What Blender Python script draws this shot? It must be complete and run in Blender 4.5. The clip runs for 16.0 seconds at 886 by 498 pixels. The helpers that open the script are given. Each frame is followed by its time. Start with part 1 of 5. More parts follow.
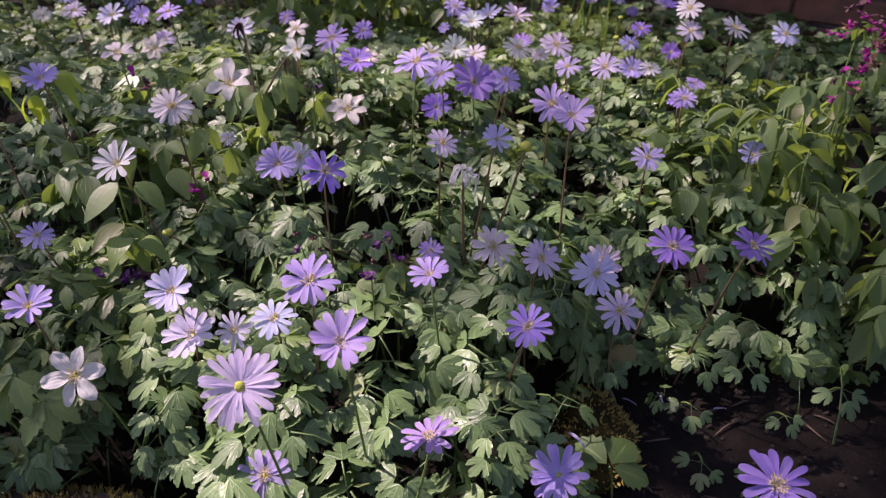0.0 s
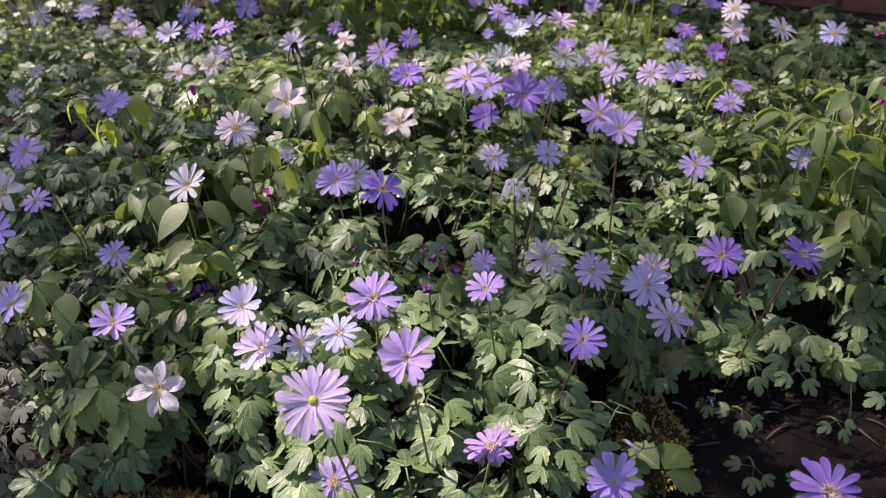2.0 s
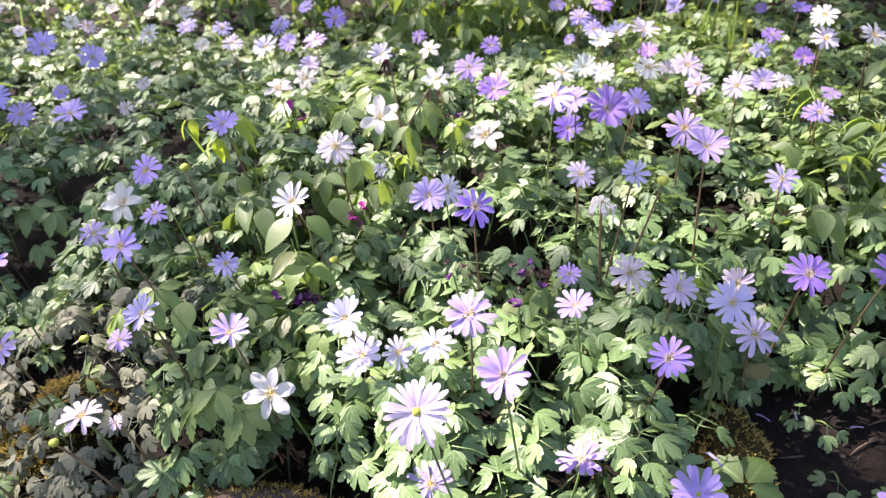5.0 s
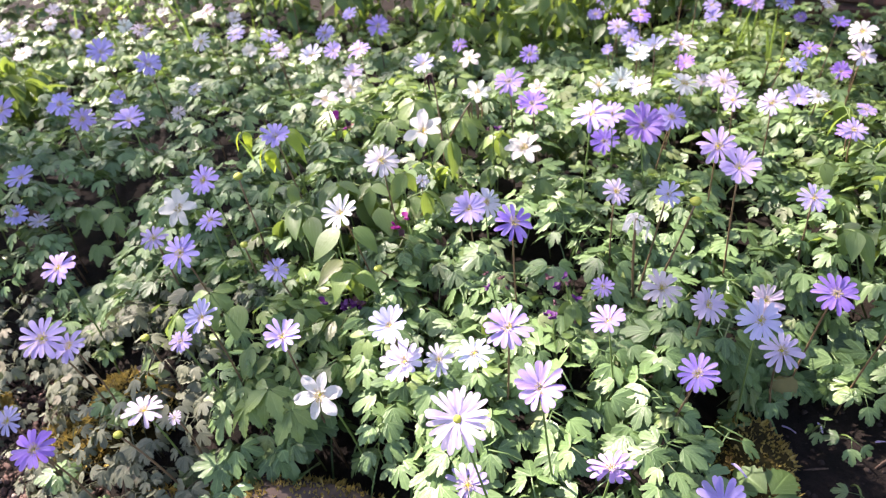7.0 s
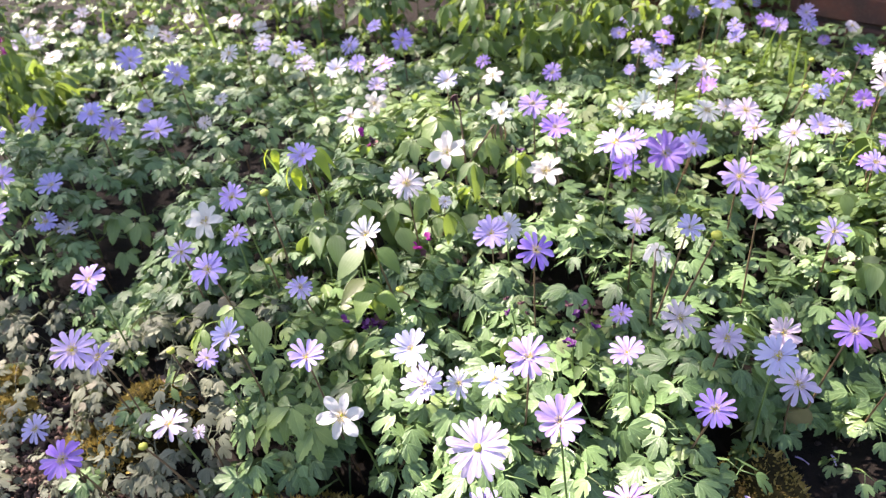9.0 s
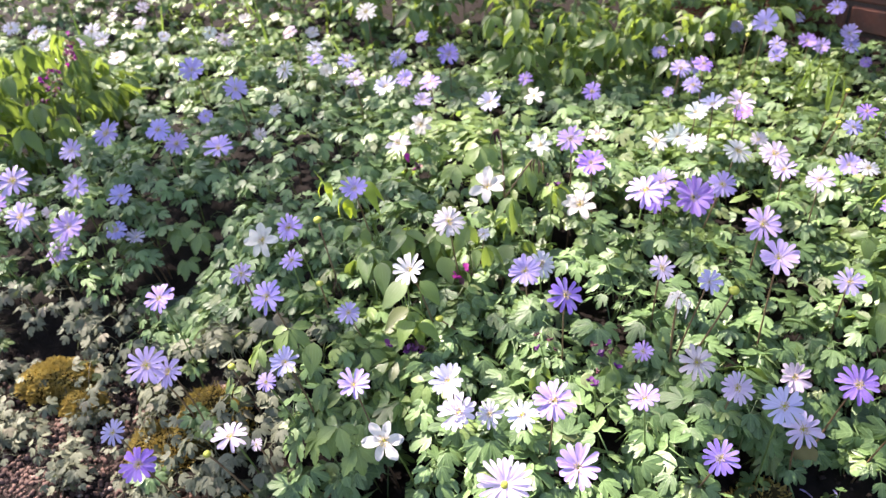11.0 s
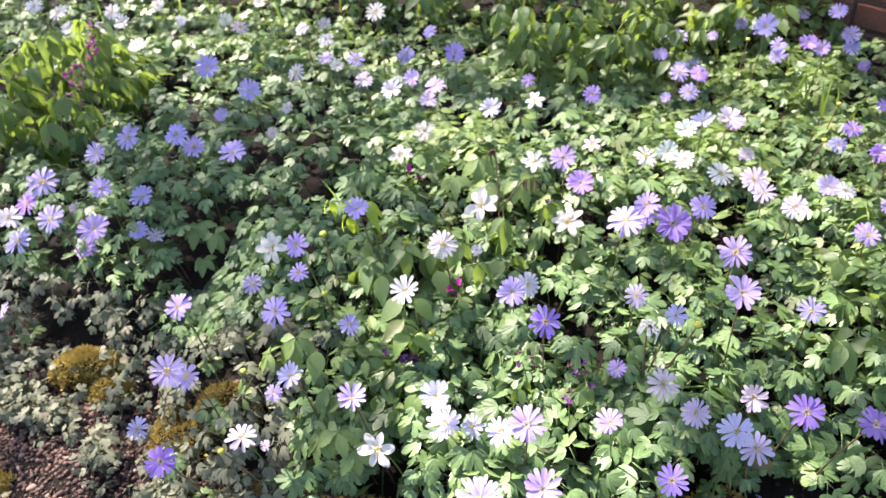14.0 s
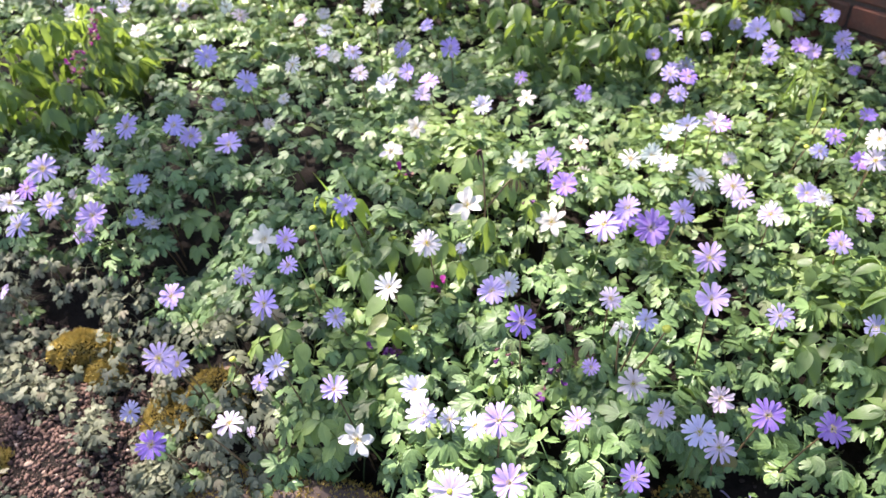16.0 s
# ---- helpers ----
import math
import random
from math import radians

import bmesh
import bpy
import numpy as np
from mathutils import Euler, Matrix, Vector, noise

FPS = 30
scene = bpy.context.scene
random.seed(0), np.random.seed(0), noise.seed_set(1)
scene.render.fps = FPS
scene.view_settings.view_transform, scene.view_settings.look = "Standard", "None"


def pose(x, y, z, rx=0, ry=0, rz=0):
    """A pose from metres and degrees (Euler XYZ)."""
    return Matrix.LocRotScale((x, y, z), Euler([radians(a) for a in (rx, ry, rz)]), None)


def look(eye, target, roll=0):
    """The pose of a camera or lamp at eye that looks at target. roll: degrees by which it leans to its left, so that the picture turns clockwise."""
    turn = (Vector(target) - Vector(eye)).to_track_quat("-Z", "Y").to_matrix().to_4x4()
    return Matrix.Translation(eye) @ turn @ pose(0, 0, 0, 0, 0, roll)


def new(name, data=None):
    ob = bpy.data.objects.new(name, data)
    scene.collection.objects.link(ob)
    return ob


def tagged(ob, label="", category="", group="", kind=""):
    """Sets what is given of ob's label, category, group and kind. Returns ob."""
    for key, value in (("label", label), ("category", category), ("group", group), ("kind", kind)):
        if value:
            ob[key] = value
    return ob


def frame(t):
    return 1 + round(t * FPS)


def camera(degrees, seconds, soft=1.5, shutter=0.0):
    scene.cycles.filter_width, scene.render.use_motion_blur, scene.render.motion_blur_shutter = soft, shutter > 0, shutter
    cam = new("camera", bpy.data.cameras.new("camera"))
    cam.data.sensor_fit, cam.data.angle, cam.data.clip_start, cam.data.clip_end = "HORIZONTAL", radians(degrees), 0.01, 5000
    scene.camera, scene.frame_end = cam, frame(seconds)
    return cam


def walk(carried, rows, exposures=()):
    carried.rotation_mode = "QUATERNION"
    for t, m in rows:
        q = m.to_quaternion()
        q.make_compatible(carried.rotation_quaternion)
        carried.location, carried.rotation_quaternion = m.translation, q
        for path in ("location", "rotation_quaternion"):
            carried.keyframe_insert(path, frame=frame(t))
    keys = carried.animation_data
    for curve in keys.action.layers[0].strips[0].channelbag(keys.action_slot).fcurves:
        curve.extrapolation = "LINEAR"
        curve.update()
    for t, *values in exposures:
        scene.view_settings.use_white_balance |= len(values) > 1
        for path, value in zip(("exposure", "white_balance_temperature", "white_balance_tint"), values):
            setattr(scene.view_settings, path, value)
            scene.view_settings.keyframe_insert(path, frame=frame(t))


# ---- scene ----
cam = camera(61.1, 16.0, 1.25)
cam.data.dof.use_dof, cam.data.dof.focus_distance, cam.data.dof.aperture_fstop = True, 0.65, 11.5
METRES, EYE, TILT, LEAN, TURN = 0.5, 0.60, -33.0, 0.0, 0.0
ROWS = [
    (0, 0, 0, 0, 0, 0, -0),
    (0.5, -0.0065, -0.0094, 0.0074, 0.17, 0.13, 0.14),
    (1, -0.0142, -0.01, 0.0208, 0.57, 0.09, 0.4),
    (1.5, -0.0261, -0.0237, 0.0312, 1.53, -0.24, 0.69),
    (2, -0.0255, -0.0571, 0.0414, 3.09, -0.58, 0.84),
    (2.5, -0.0227, -0.0744, 0.054, 4.1, -0.84, 0.86),
    (3, -0.0222, -0.0872, 0.0588, 5.26, -0.91, 0.78),
    (3.5, -0.0253, -0.0872, 0.0634, 5.97, -0.87, 0.7),
    (4, -0.0392, -0.0998, 0.0725, 6.75, -0.91, 0.65),
    (6.5, -0.0686, -0.1989, 0.1327, 10.33, -2.09, -0.25),
    (7, -0.0678, -0.2186, 0.1413, 10.76, -1.95, -0.62),
    (7.5, -0.0732, -0.2255, 0.1483, 11.05, -1.82, -0.99),
    (8, -0.0782, -0.2276, 0.1648, 11.25, -1.78, -1.37),
    (8.5, -0.0823, -0.2319, 0.1817, 11.52, -1.85, -1.69),
    (9, -0.0873, -0.2493, 0.1952, 11.73, -1.96, -2.24),
    (9.5, -0.0964, -0.2546, 0.2295, 11.86, -2.3, -2.94),
    (10, -0.0976, -0.3037, 0.2864, 12.67, -2.83, -3.34),
    (12.5, -0.0352, -0.4847, 0.4772, 15.93, -7.68, -5.17),
    (13, -0.0396, -0.5046, 0.5231, 15.79, -8.23, -5.09),
    (13.5, -0.0207, -0.5171, 0.5759, 15.72, -8.75, -5.07),
    (14, 0.0005, -0.5243, 0.6136, 15.88, -9.12, -5.47),
    (14.5, 0.0206, -0.5385, 0.6448, 16.21, -9.46, -6.4),
    (15, 0.0535, -0.5563, 0.6741, 16.34, -9.85, -6.74),
    (15.5, 0.0709, -0.5617, 0.681, 16.35, -10.23, -6.82),
    (16, 0.0644, -0.5754, 0.6894, 16.34, -10.78, -6.9),
]
EXPOSURES = ((0.0, 1.44, 7080, 42), (1.5, 1.46, 7080, 42), (2.0, 1.60, 7080, 40), (3.0, 2.20, 7130, 35), (3.5, 2.56, 7150, 31),
             (7.0, 2.74, 7150, 26), (16.0, 2.77, 7100, 20))
walk(cam, [(t, pose(0, 0, EYE, TILT, LEAN, TURN) @ pose(METRES * x, METRES * y, METRES * z, 90 + pitch, roll, yaw)) for t, x, y, z, yaw, pitch, roll in ROWS], EXPOSURES)

# ---- world, sun, exposure ----
SUN_WAY = Vector((-0.70, 0.38, 0.89)).normalized()          # towards the sun
world = bpy.data.worlds.new("sky")
scene.world = world
world.use_nodes = True
sky = world.node_tree.nodes.new("ShaderNodeTexSky")
sky.sky_type, sky.sun_disc = "NISHITA", False
sky.sun_elevation = math.asin(SUN_WAY.z)
sky.sun_rotation = math.atan2(SUN_WAY.x, SUN_WAY.y)
background = world.node_tree.nodes["Background"]
background.inputs[1].default_value = 0.07
world.node_tree.links.new(sky.outputs[0], background.inputs[0])
sun = new("sun", bpy.data.lights.new("sun", "SUN"))
sun.data.energy, sun.data.angle, sun.data.color = 3.15, radians(0.6), (1.0, 0.97, 0.91)
sun.matrix_world = look(SUN_WAY * 20, (0, 0, 0))


# ---- materials ----
class Shader:
    """A node material under construction."""

    def __init__(self, name, rough=0.5, spec=0.5):
        self.m = bpy.data.materials.new(name)
        self.m.use_nodes = True
        self.t = self.m.node_tree
        self.b = self.t.nodes["Principled BSDF"]
        self.out = self.t.nodes["Material Output"]
        self.b.inputs["Roughness"].default_value = rough
        self.b.inputs["Specular IOR Level"].default_value = spec

    def put(self, socket, v):
        if hasattr(v, "is_output"):
            self.t.links.new(v, socket)
        elif isinstance(v, tuple) and len(v) == 3 and socket.type == "RGBA":
            socket.default_value = (*v, 1)
        else:
            socket.default_value = v

    def node(self, kind, out=0, props=None, **ins):
        n = self.t.nodes.new(kind)
        for k, v in (props or {}).items():
            setattr(n, k, v)
        for k, v in ins.items():
            self.put(n.inputs[int(k[1:])] if k[1:].isdigit() else n.inputs[k.replace("_", " ")], v)
        return n.outputs[out]

    def noise(self, scale, detail=4.0, rough=0.6, vec=None):
        v = vec or self.node("ShaderNodeTexCoord", 3)
        return self.node("ShaderNodeTexNoise", 0, Vector=v, Scale=scale, Detail=detail, Roughness=rough)

    def world_place(self):
        return self.node("ShaderNodeNewGeometry", 0)

    def ramp(self, f, lo, hi, a=0.0, b=1.0):
        return self.node("ShaderNodeMapRange", 0, i0=f, i1=lo, i2=hi, i3=a, i4=b)

    def mix(self, f, a, b, blend="MIX"):
        n = self.t.nodes.new("ShaderNodeMix")
        n.data_type, n.blend_type = "RGBA", blend
        self.put(n.inputs[0], f), self.put(n.inputs[6], a), self.put(n.inputs[7], b)
        return n.outputs[2]

    def math(self, op, a, b=0.0):
        return self.node("ShaderNodeMath", 0, {"operation": op}, i0=a, i1=b)

    def colour(self, c):
        self.put(self.b.inputs["Base Color"], c)

    def bump(self, f, strength=0.3, dist=0.001):
        n = self.node("ShaderNodeBump", 0, Strength=strength, Distance=dist, Height=f)
        self.put(self.b.inputs["Normal"], n)

    def thin(self, colour, amount):
        """Light that comes through a leaf or petal."""
        tr = self.node("ShaderNodeBsdfTranslucent", 0, Color=colour)
        n = self.t.nodes.new("ShaderNodeMixShader")
        n.inputs[0].default_value = amount
        self.t.links.new(self.b.outputs[0], n.inputs[1])
        self.t.links.new(tr, n.inputs[2])
        self.t.links.new(n.outputs[0], self.out.inputs[0])


def leaf_material(name, dark, light, through_colour, rough=0.42, vein=0.5, amount=0.3, ribs=False, spec=0.5):
    s = Shader(name, rough, spec)
    uv = s.node("ShaderNodeUVMap", 0)
    xyz = s.t.nodes.new("ShaderNodeSeparateXYZ")
    s.put(xyz.inputs[0], uv)
    across = s.math("ABSOLUTE", xyz.outputs[0])
    along = xyz.outputs[1]
    if ribs:                                    # veins that run the leaf's length
        w = s.math("ABSOLUTE", s.math("SINE", s.math("MULTIPLY", across, 21.0)))
        line = s.ramp(w, 0.0, 0.28, 1.0, 0.0)
    else:                                       # a midrib and side veins
        w = s.math("ABSOLUTE", s.math("SINE", s.math("MULTIPLY", s.math("SUBTRACT", along, s.math("MULTIPLY", across, 0.9)), 17.0)))
        side = s.ramp(w, 0.0, 0.22, 0.7, 0.0)
        line = s.math("MAXIMUM", s.ramp(across, 0.0, 0.05, 1.0, 0.0), side)
    island = s.node("ShaderNodeNewGeometry", 8)
    one = s.node("ShaderNodeObjectInfo", 5)
    pick = s.math("FRACT", s.math("ADD", island, s.math("MULTIPLY", one, 7.31)))
    blot = s.noise(9.0, 5.0, 0.65, s.world_place())
    fine = s.noise(260.0, 3.0, 0.6, s.world_place())
    c = s.mix(s.ramp(pick, 0, 1, 0.0, 1.0), dark, light)
    c = s.mix(s.ramp(blot, 0.35, 0.7, 0.0, 0.45), c, tuple(v * 0.62 for v in dark))
    c = s.mix(s.ramp(fine, 0.3, 0.75, 0.0, 0.35), c, light)
    c = s.mix(s.ramp(pick, 0.955, 0.965, 0.0, 0.35), c, (0.16, 0.10, 0.07))
    c = s.mix(s.math("MULTIPLY", line, vein), c, tuple(min(1, v * 1.7 + 0.02) for v in light))
    s.colour(c)
    s.put(s.b.inputs["Roughness"], s.ramp(fine, 0.3, 0.7, rough - 0.08, rough + 0.14))
    s.bump(s.math("SUBTRACT", fine, s.math("MULTIPLY", line, 0.8)), 0.55, 0.0006)
    s.thin(s.mix(s.ramp(pick, 0, 1), through_colour, tuple(v * 0.75 for v in through_colour)), amount)
    return s.m


def petal_material(name, amount=0.48):
    """Petals take their hue from the object's own colour."""
    s = Shader(name, 0.55, 0.3)
    hue = s.node("ShaderNodeObjectInfo", 1)
    one = s.node("ShaderNodeObjectInfo", 5)
    uv = s.node("ShaderNodeUVMap", 0)
    xyz = s.t.nodes.new("ShaderNodeSeparateXYZ")
    s.put(xyz.inputs[0], uv)
    streak = s.node("ShaderNodeTexNoise", 0, Vector=s.node("ShaderNodeMapping", 0, i0=uv, i3=(9.0, 0.8, 1.0)), Scale=2.2, Detail=3.0)
    c = s.mix(s.ramp(xyz.outputs[1], 0.0, 0.32, 0.55, 0.0), hue, (0.86, 0.82, 0.90))
    c = s.mix(s.ramp(streak, 0.35, 0.75, 0.0, 0.4), c, s.mix(0.5, hue, (0.9, 0.88, 0.95)))
    nerve = s.math("ABSOLUTE", s.math("SINE", s.math("MULTIPLY", xyz.outputs[0], 8.0)))
    c = s.mix(s.ramp(nerve, 0.0, 0.35, 0.22, 0.0), c, s.mix(0.6, hue, (0.2, 0.1, 0.5)))
    c = s.mix(s.ramp(one, 0, 1, 0.0, 0.3), c, s.mix(0.5, hue, (0.88, 0.85, 0.96)))
    s.colour(c)
    s.bump(s.math("ADD", streak, s.math("MULTIPLY", nerve, 0.6)), 0.5, 0.0007)
    s.thin(c, amount)
    return s.m


def plain_material(name, a, b, scale=60.0, rough=0.6, amount=0.0, bump=0.3):
    s = Shader(name, rough, 0.4)
    big, fine = s.noise(scale * 0.15, 4.0, 0.6, s.world_place()), s.noise(scale, 4.0, 0.65, s.world_place())
    one = s.node("ShaderNodeObjectInfo", 5)
    c = s.mix(s.ramp(fine, 0.3, 0.7), a, b)
    c = s.mix(s.ramp(big, 0.35, 0.7, 0.0, 0.4), c, tuple(v * 0.6 for v in a))
    c = s.mix(s.math("MULTIPLY", one, 0.25), c, tuple(min(1, v * 1.3) for v in b))
    s.colour(c)
    s.bump(fine, bump, 0.001)
    if amount:
        s.thin(b, amount)
    return s.m


def soil_material():
    s = Shader("soil", 0.92, 0.2)
    place = s.world_place()
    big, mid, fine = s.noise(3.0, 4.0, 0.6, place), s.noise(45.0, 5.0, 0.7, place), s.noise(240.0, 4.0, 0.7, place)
    # Near-black tones put the shade under and before the plants into the soil.
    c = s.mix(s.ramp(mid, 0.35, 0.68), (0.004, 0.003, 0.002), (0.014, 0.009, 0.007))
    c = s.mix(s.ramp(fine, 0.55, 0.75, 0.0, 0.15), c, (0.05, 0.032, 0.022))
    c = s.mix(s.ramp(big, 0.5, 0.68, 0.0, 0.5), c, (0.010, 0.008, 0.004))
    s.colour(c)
    s.bump(s.math("ADD", mid, s.math("MULTIPLY", fine, 0.6)), 0.9, 0.006)
    return s.m


def grit_material():
    """Small pebbles: each stone its own tone."""
    s = Shader("grit", 0.8, 0.3)
    pick = s.node("ShaderNodeNewGeometry", 8)
    fine = s.noise(420.0, 4.0, 0.6, s.world_place())
    c = s.mix(pick, (0.050, 0.029, 0.024), (0.165, 0.096, 0.076))
    c = s.mix(s.ramp(pick, 0.975, 0.985), c, (0.36, 0.29, 0.24))
    c = s.mix(s.ramp(fine, 0.4, 0.7, 0.0, 0.5), c, (0.05, 0.032, 0.025))
    s.colour(c)
    s.bump(fine, 0.5, 0.001)
    return s.m


def moss_material():
    s = Shader("moss", 0.95, 0.1)
    place = s.world_place()
    pick = s.node("ShaderNodeNewGeometry", 8)
    big, fine = s.noise(30.0, 4.0, 0.6, place), s.noise(500.0, 3.0, 0.7, place)
    c = s.mix(s.ramp(big, 0.38, 0.62), (0.30, 0.22, 0.065), (0.62, 0.47, 0.14))
    c = s.mix(s.ramp(pick, 0.3, 1.0, 0.0, 0.7), c, (0.66, 0.52, 0.18))
    c = s.mix(s.ramp(fine, 0.4, 0.65, 0.0, 0.22), c, (0.10, 0.075, 0.025))
    s.colour(c)
    s.bump(fine, 0.9, 0.003)
    s.thin((0.45, 0.36, 0.1), 0.25)
    return s.m


def moss_bed_material():
    """The dark felt under moss tips."""
    s = Shader("moss_bed", 0.95, 0.1)
    place = s.world_place()
    big, fine = s.noise(40.0, 5.0, 0.65, place), s.noise(420.0, 4.0, 0.7, place)
    c = s.mix(s.ramp(big, 0.4, 0.65), (0.018, 0.014, 0.006), (0.07, 0.052, 0.016))
    c = s.mix(s.ramp(fine, 0.5, 0.7, 0.0, 0.5), c, (0.10, 0.075, 0.02))
    s.colour(c)
    s.bump(s.math("ADD", big, fine), 1.0, 0.004)
    return s.m


def brick_material():
    s = Shader("brick", 0.85, 0.25)
    place = s.world_place()
    one = s.node("ShaderNodeObjectInfo", 5)
    isl = s.node("ShaderNodeNewGeometry", 8)
    pick = s.math("FRACT", s.math("ADD", one, isl))
    big, fine = s.noise(14.0, 5.0, 0.65, place), s.noise(160.0, 4.0, 0.7, place)
    c = s.mix(pick, (0.11, 0.040, 0.026), (0.19, 0.078, 0.050))
    c = s.mix(s.ramp(big, 0.40, 0.62, 0.0, 0.8), c, (0.075, 0.045, 0.033))
    c = s.mix(s.ramp(fine, 0.5, 0.75, 0.0, 0.4), c, (0.17, 0.10, 0.075))
    s.colour(c)
    s.bump(fine, 0.6, 0.003)
    return s.m


LEAF = leaf_material("anemone_leaf", (0.025, 0.062, 0.021), (0.164, 0.270, 0.094), (0.24, 0.39, 0.085), 0.42, 0.30, 0.18, False, 0.5)
DUSTY = leaf_material("dusty_leaf", (0.068, 0.078, 0.046), (0.155, 0.166, 0.103), (0.20, 0.26, 0.09), 0.56, 0.22, 0.12, False, 0.38)
# Light green of young leaves, paled further to stand for full sun.
FRESH = leaf_material("fresh_leaf", (0.095, 0.160, 0.045), (0.21, 0.30, 0.095), (0.30, 0.44, 0.08), 0.34, 0.3, 0.34)
VETCH = leaf_material("vetchling_leaf", (0.055, 0.112, 0.036), (0.125, 0.195, 0.062), (0.34, 0.48, 0.07), 0.42, 0.5, 0.38, True)
ROUND = leaf_material("dull_round_leaf", (0.035, 0.06, 0.035), (0.08, 0.11, 0.07), (0.1, 0.18, 0.05), 0.5, 0.6, 0.12)
YOUNG = leaf_material("young_leaf", (0.12, 0.20, 0.045), (0.20, 0.30, 0.075), (0.42, 0.56, 0.06), 0.40, 0.5, 0.38, True)
# Bright yellow-green: the glow of sun behind these leaflets, put into their colour.
BACKLIT = leaf_material("backlit_leaf", (0.15, 0.24, 0.03), (0.25, 0.36, 0.05), (0.55, 0.70, 0.05), 0.40, 0.3, 0.5, True)
GRASS = leaf_material("grass_blade", (0.08, 0.16, 0.03), (0.15, 0.26, 0.06), (0.3, 0.45, 0.08), 0.4, 0.3, 0.35, True)
YOUNG_CUT = leaf_material("young_cut_leaf", (0.055, 0.11, 0.03), (0.10, 0.17, 0.045), (0.3, 0.44, 0.08), 0.48, 0.5, 0.34)
PETAL = petal_material("petal")
STEM = plain_material("stem", (0.12, 0.072, 0.040), (0.19, 0.125, 0.065), 90.0, 0.5)
GREEN_STEM = plain_material("green_stem", (0.09, 0.15, 0.035), (0.15, 0.22, 0.06), 90.0, 0.5)
YELLOW = plain_material("yellow_disc", (0.34, 0.33, 0.04), (0.52, 0.48, 0.08), 900.0, 0.7, 0.0, 0.8)
ANTHER = plain_material("stamens", (0.46, 0.34, 0.10), (0.74, 0.62, 0.30), 900.0, 0.7)
MAGENTA = plain_material("magenta_petal", (0.24, 0.010, 0.15), (0.40, 0.02, 0.27), 200.0, 0.5, 0.35)
PURPLE = plain_material("dark_purple_petal", (0.05, 0.008, 0.06), (0.13, 0.016, 0.17), 200.0, 0.5, 0.25)
WITHER = plain_material("withered_petal", (0.62, 0.56, 0.50), (0.80, 0.76, 0.72), 200.0, 0.7, 0.3)
PINK_BROWN = plain_material("faded_calyx", (0.04, 0.012, 0.02), (0.085, 0.025, 0.032), 200.0, 0.6)
SOIL, GRIT, MOSS, BRICK, MOSS_BED = soil_material(), grit_material(), moss_material(), brick_material(), moss_bed_material()
MORTAR = plain_material("mortar", (0.055, 0.036, 0.027), (0.10, 0.065, 0.05), 120.0, 0.95)
STONE = plain_material("stone", (0.05, 0.034, 0.028), (0.115, 0.08, 0.062), 60.0, 0.9, 0.0, 0.7)
BARK = plain_material("bark", (0.06, 0.045, 0.03), (0.15, 0.11, 0.08), 20.0, 0.95, 0.0, 0.8)

HUES = {"l": (0.46, 0.36, 0.78), "m": (0.43, 0.27, 0.73), "v": (0.31, 0.15, 0.66), "p": (0.61, 0.53, 0.80), "q": (0.68, 0.58, 0.77), "w": (0.69, 0.66, 0.71), "A": (0.78, 0.69, 0.63)}
WORDS = {"l": "lilac-blue", "m": "mauve", "v": "deep violet", "p": "pale pinkish lilac", "q": "lilac-tinged white", "w": "white", "A": "white"}


# ---- helpers ----
def mesh_of(name, verts, faces, material, uv=None, smooth=True):
    me = bpy.data.meshes.new(name)
    me.from_pydata([tuple(v) for v in verts], [], [tuple(f) for f in faces])
    if uv is not None:
        layer = me.uv_layers.new(name="uv")
        idx = np.empty(len(me.loops), dtype=np.int32)
        me.loops.foreach_get("vertex_index", idx)
        layer.data.foreach_set("uv", np.asarray(uv, dtype=np.float32)[idx].ravel())
    if smooth:
        me.polygons.foreach_set("use_smooth", [True] * len(me.polygons))
    me.materials.append(material)
    me.update()
    return me


def part(name, me, parent, m=None, label=""):
    """Links a mesh as one object under a thing or a part."""
    ob = new(name, me)
    ob.parent = parent
    if m is not None:
        ob.matrix_basis = m
    return tagged(ob, label)


def thing(name, place, label, category, group="", kind=""):
    ob = new(name)
    ob.empty_display_size = 0.01
    ob.location = place
    return tagged(ob, label, category, group, kind)


def tube(points, radii, sides=6):
    """Vertices and faces of a tapering tube along points."""
    vs, fs = [], []
    pts = [Vector(p) for p in points]
    for i, p in enumerate(pts):
        d = (pts[min(i + 1, len(pts) - 1)] - pts[max(i - 1, 0)]).normalized()
        a = d.cross(Vector((0.31, 0.95, 0.05))).normalized()
        b = d.cross(a)
        for k in range(sides):
            w = 2 * math.pi * k / sides
            vs.append(p + radii[i] * (math.cos(w) * a + math.sin(w) * b))
    for i in range(len(pts) - 1):
        for k in range(sides):
            k2 = (k + 1) % sides
            fs.append((i * sides + k, i * sides + k2, (i + 1) * sides + k2, (i + 1) * sides + k))
    fs.append(tuple(range(sides - 1, -1, -1)))
    fs.append(tuple((len(pts) - 1) * sides + k for k in range(sides)))
    return vs, fs


def curve_points(a, b, bend, n=6):
    a, b, bend = Vector(a), Vector(b), Vector(bend)
    c = (a + b) / 2 + bend
    return [(1 - t) ** 2 * a + 2 * t * (1 - t) * c + t * t * b for t in (i / (n - 1) for i in range(n))]


def joined(pieces):
    vs, fs, uvs = [], [], []
    for p in pieces:
        o = len(vs)
        vs += list(p[0])
        fs += [tuple(i + o for i in f) for f in p[1]]
        uvs += list(p[2]) if len(p) > 2 else [(0.5, 0.5)] * len(p[0])
    return vs, fs, uvs


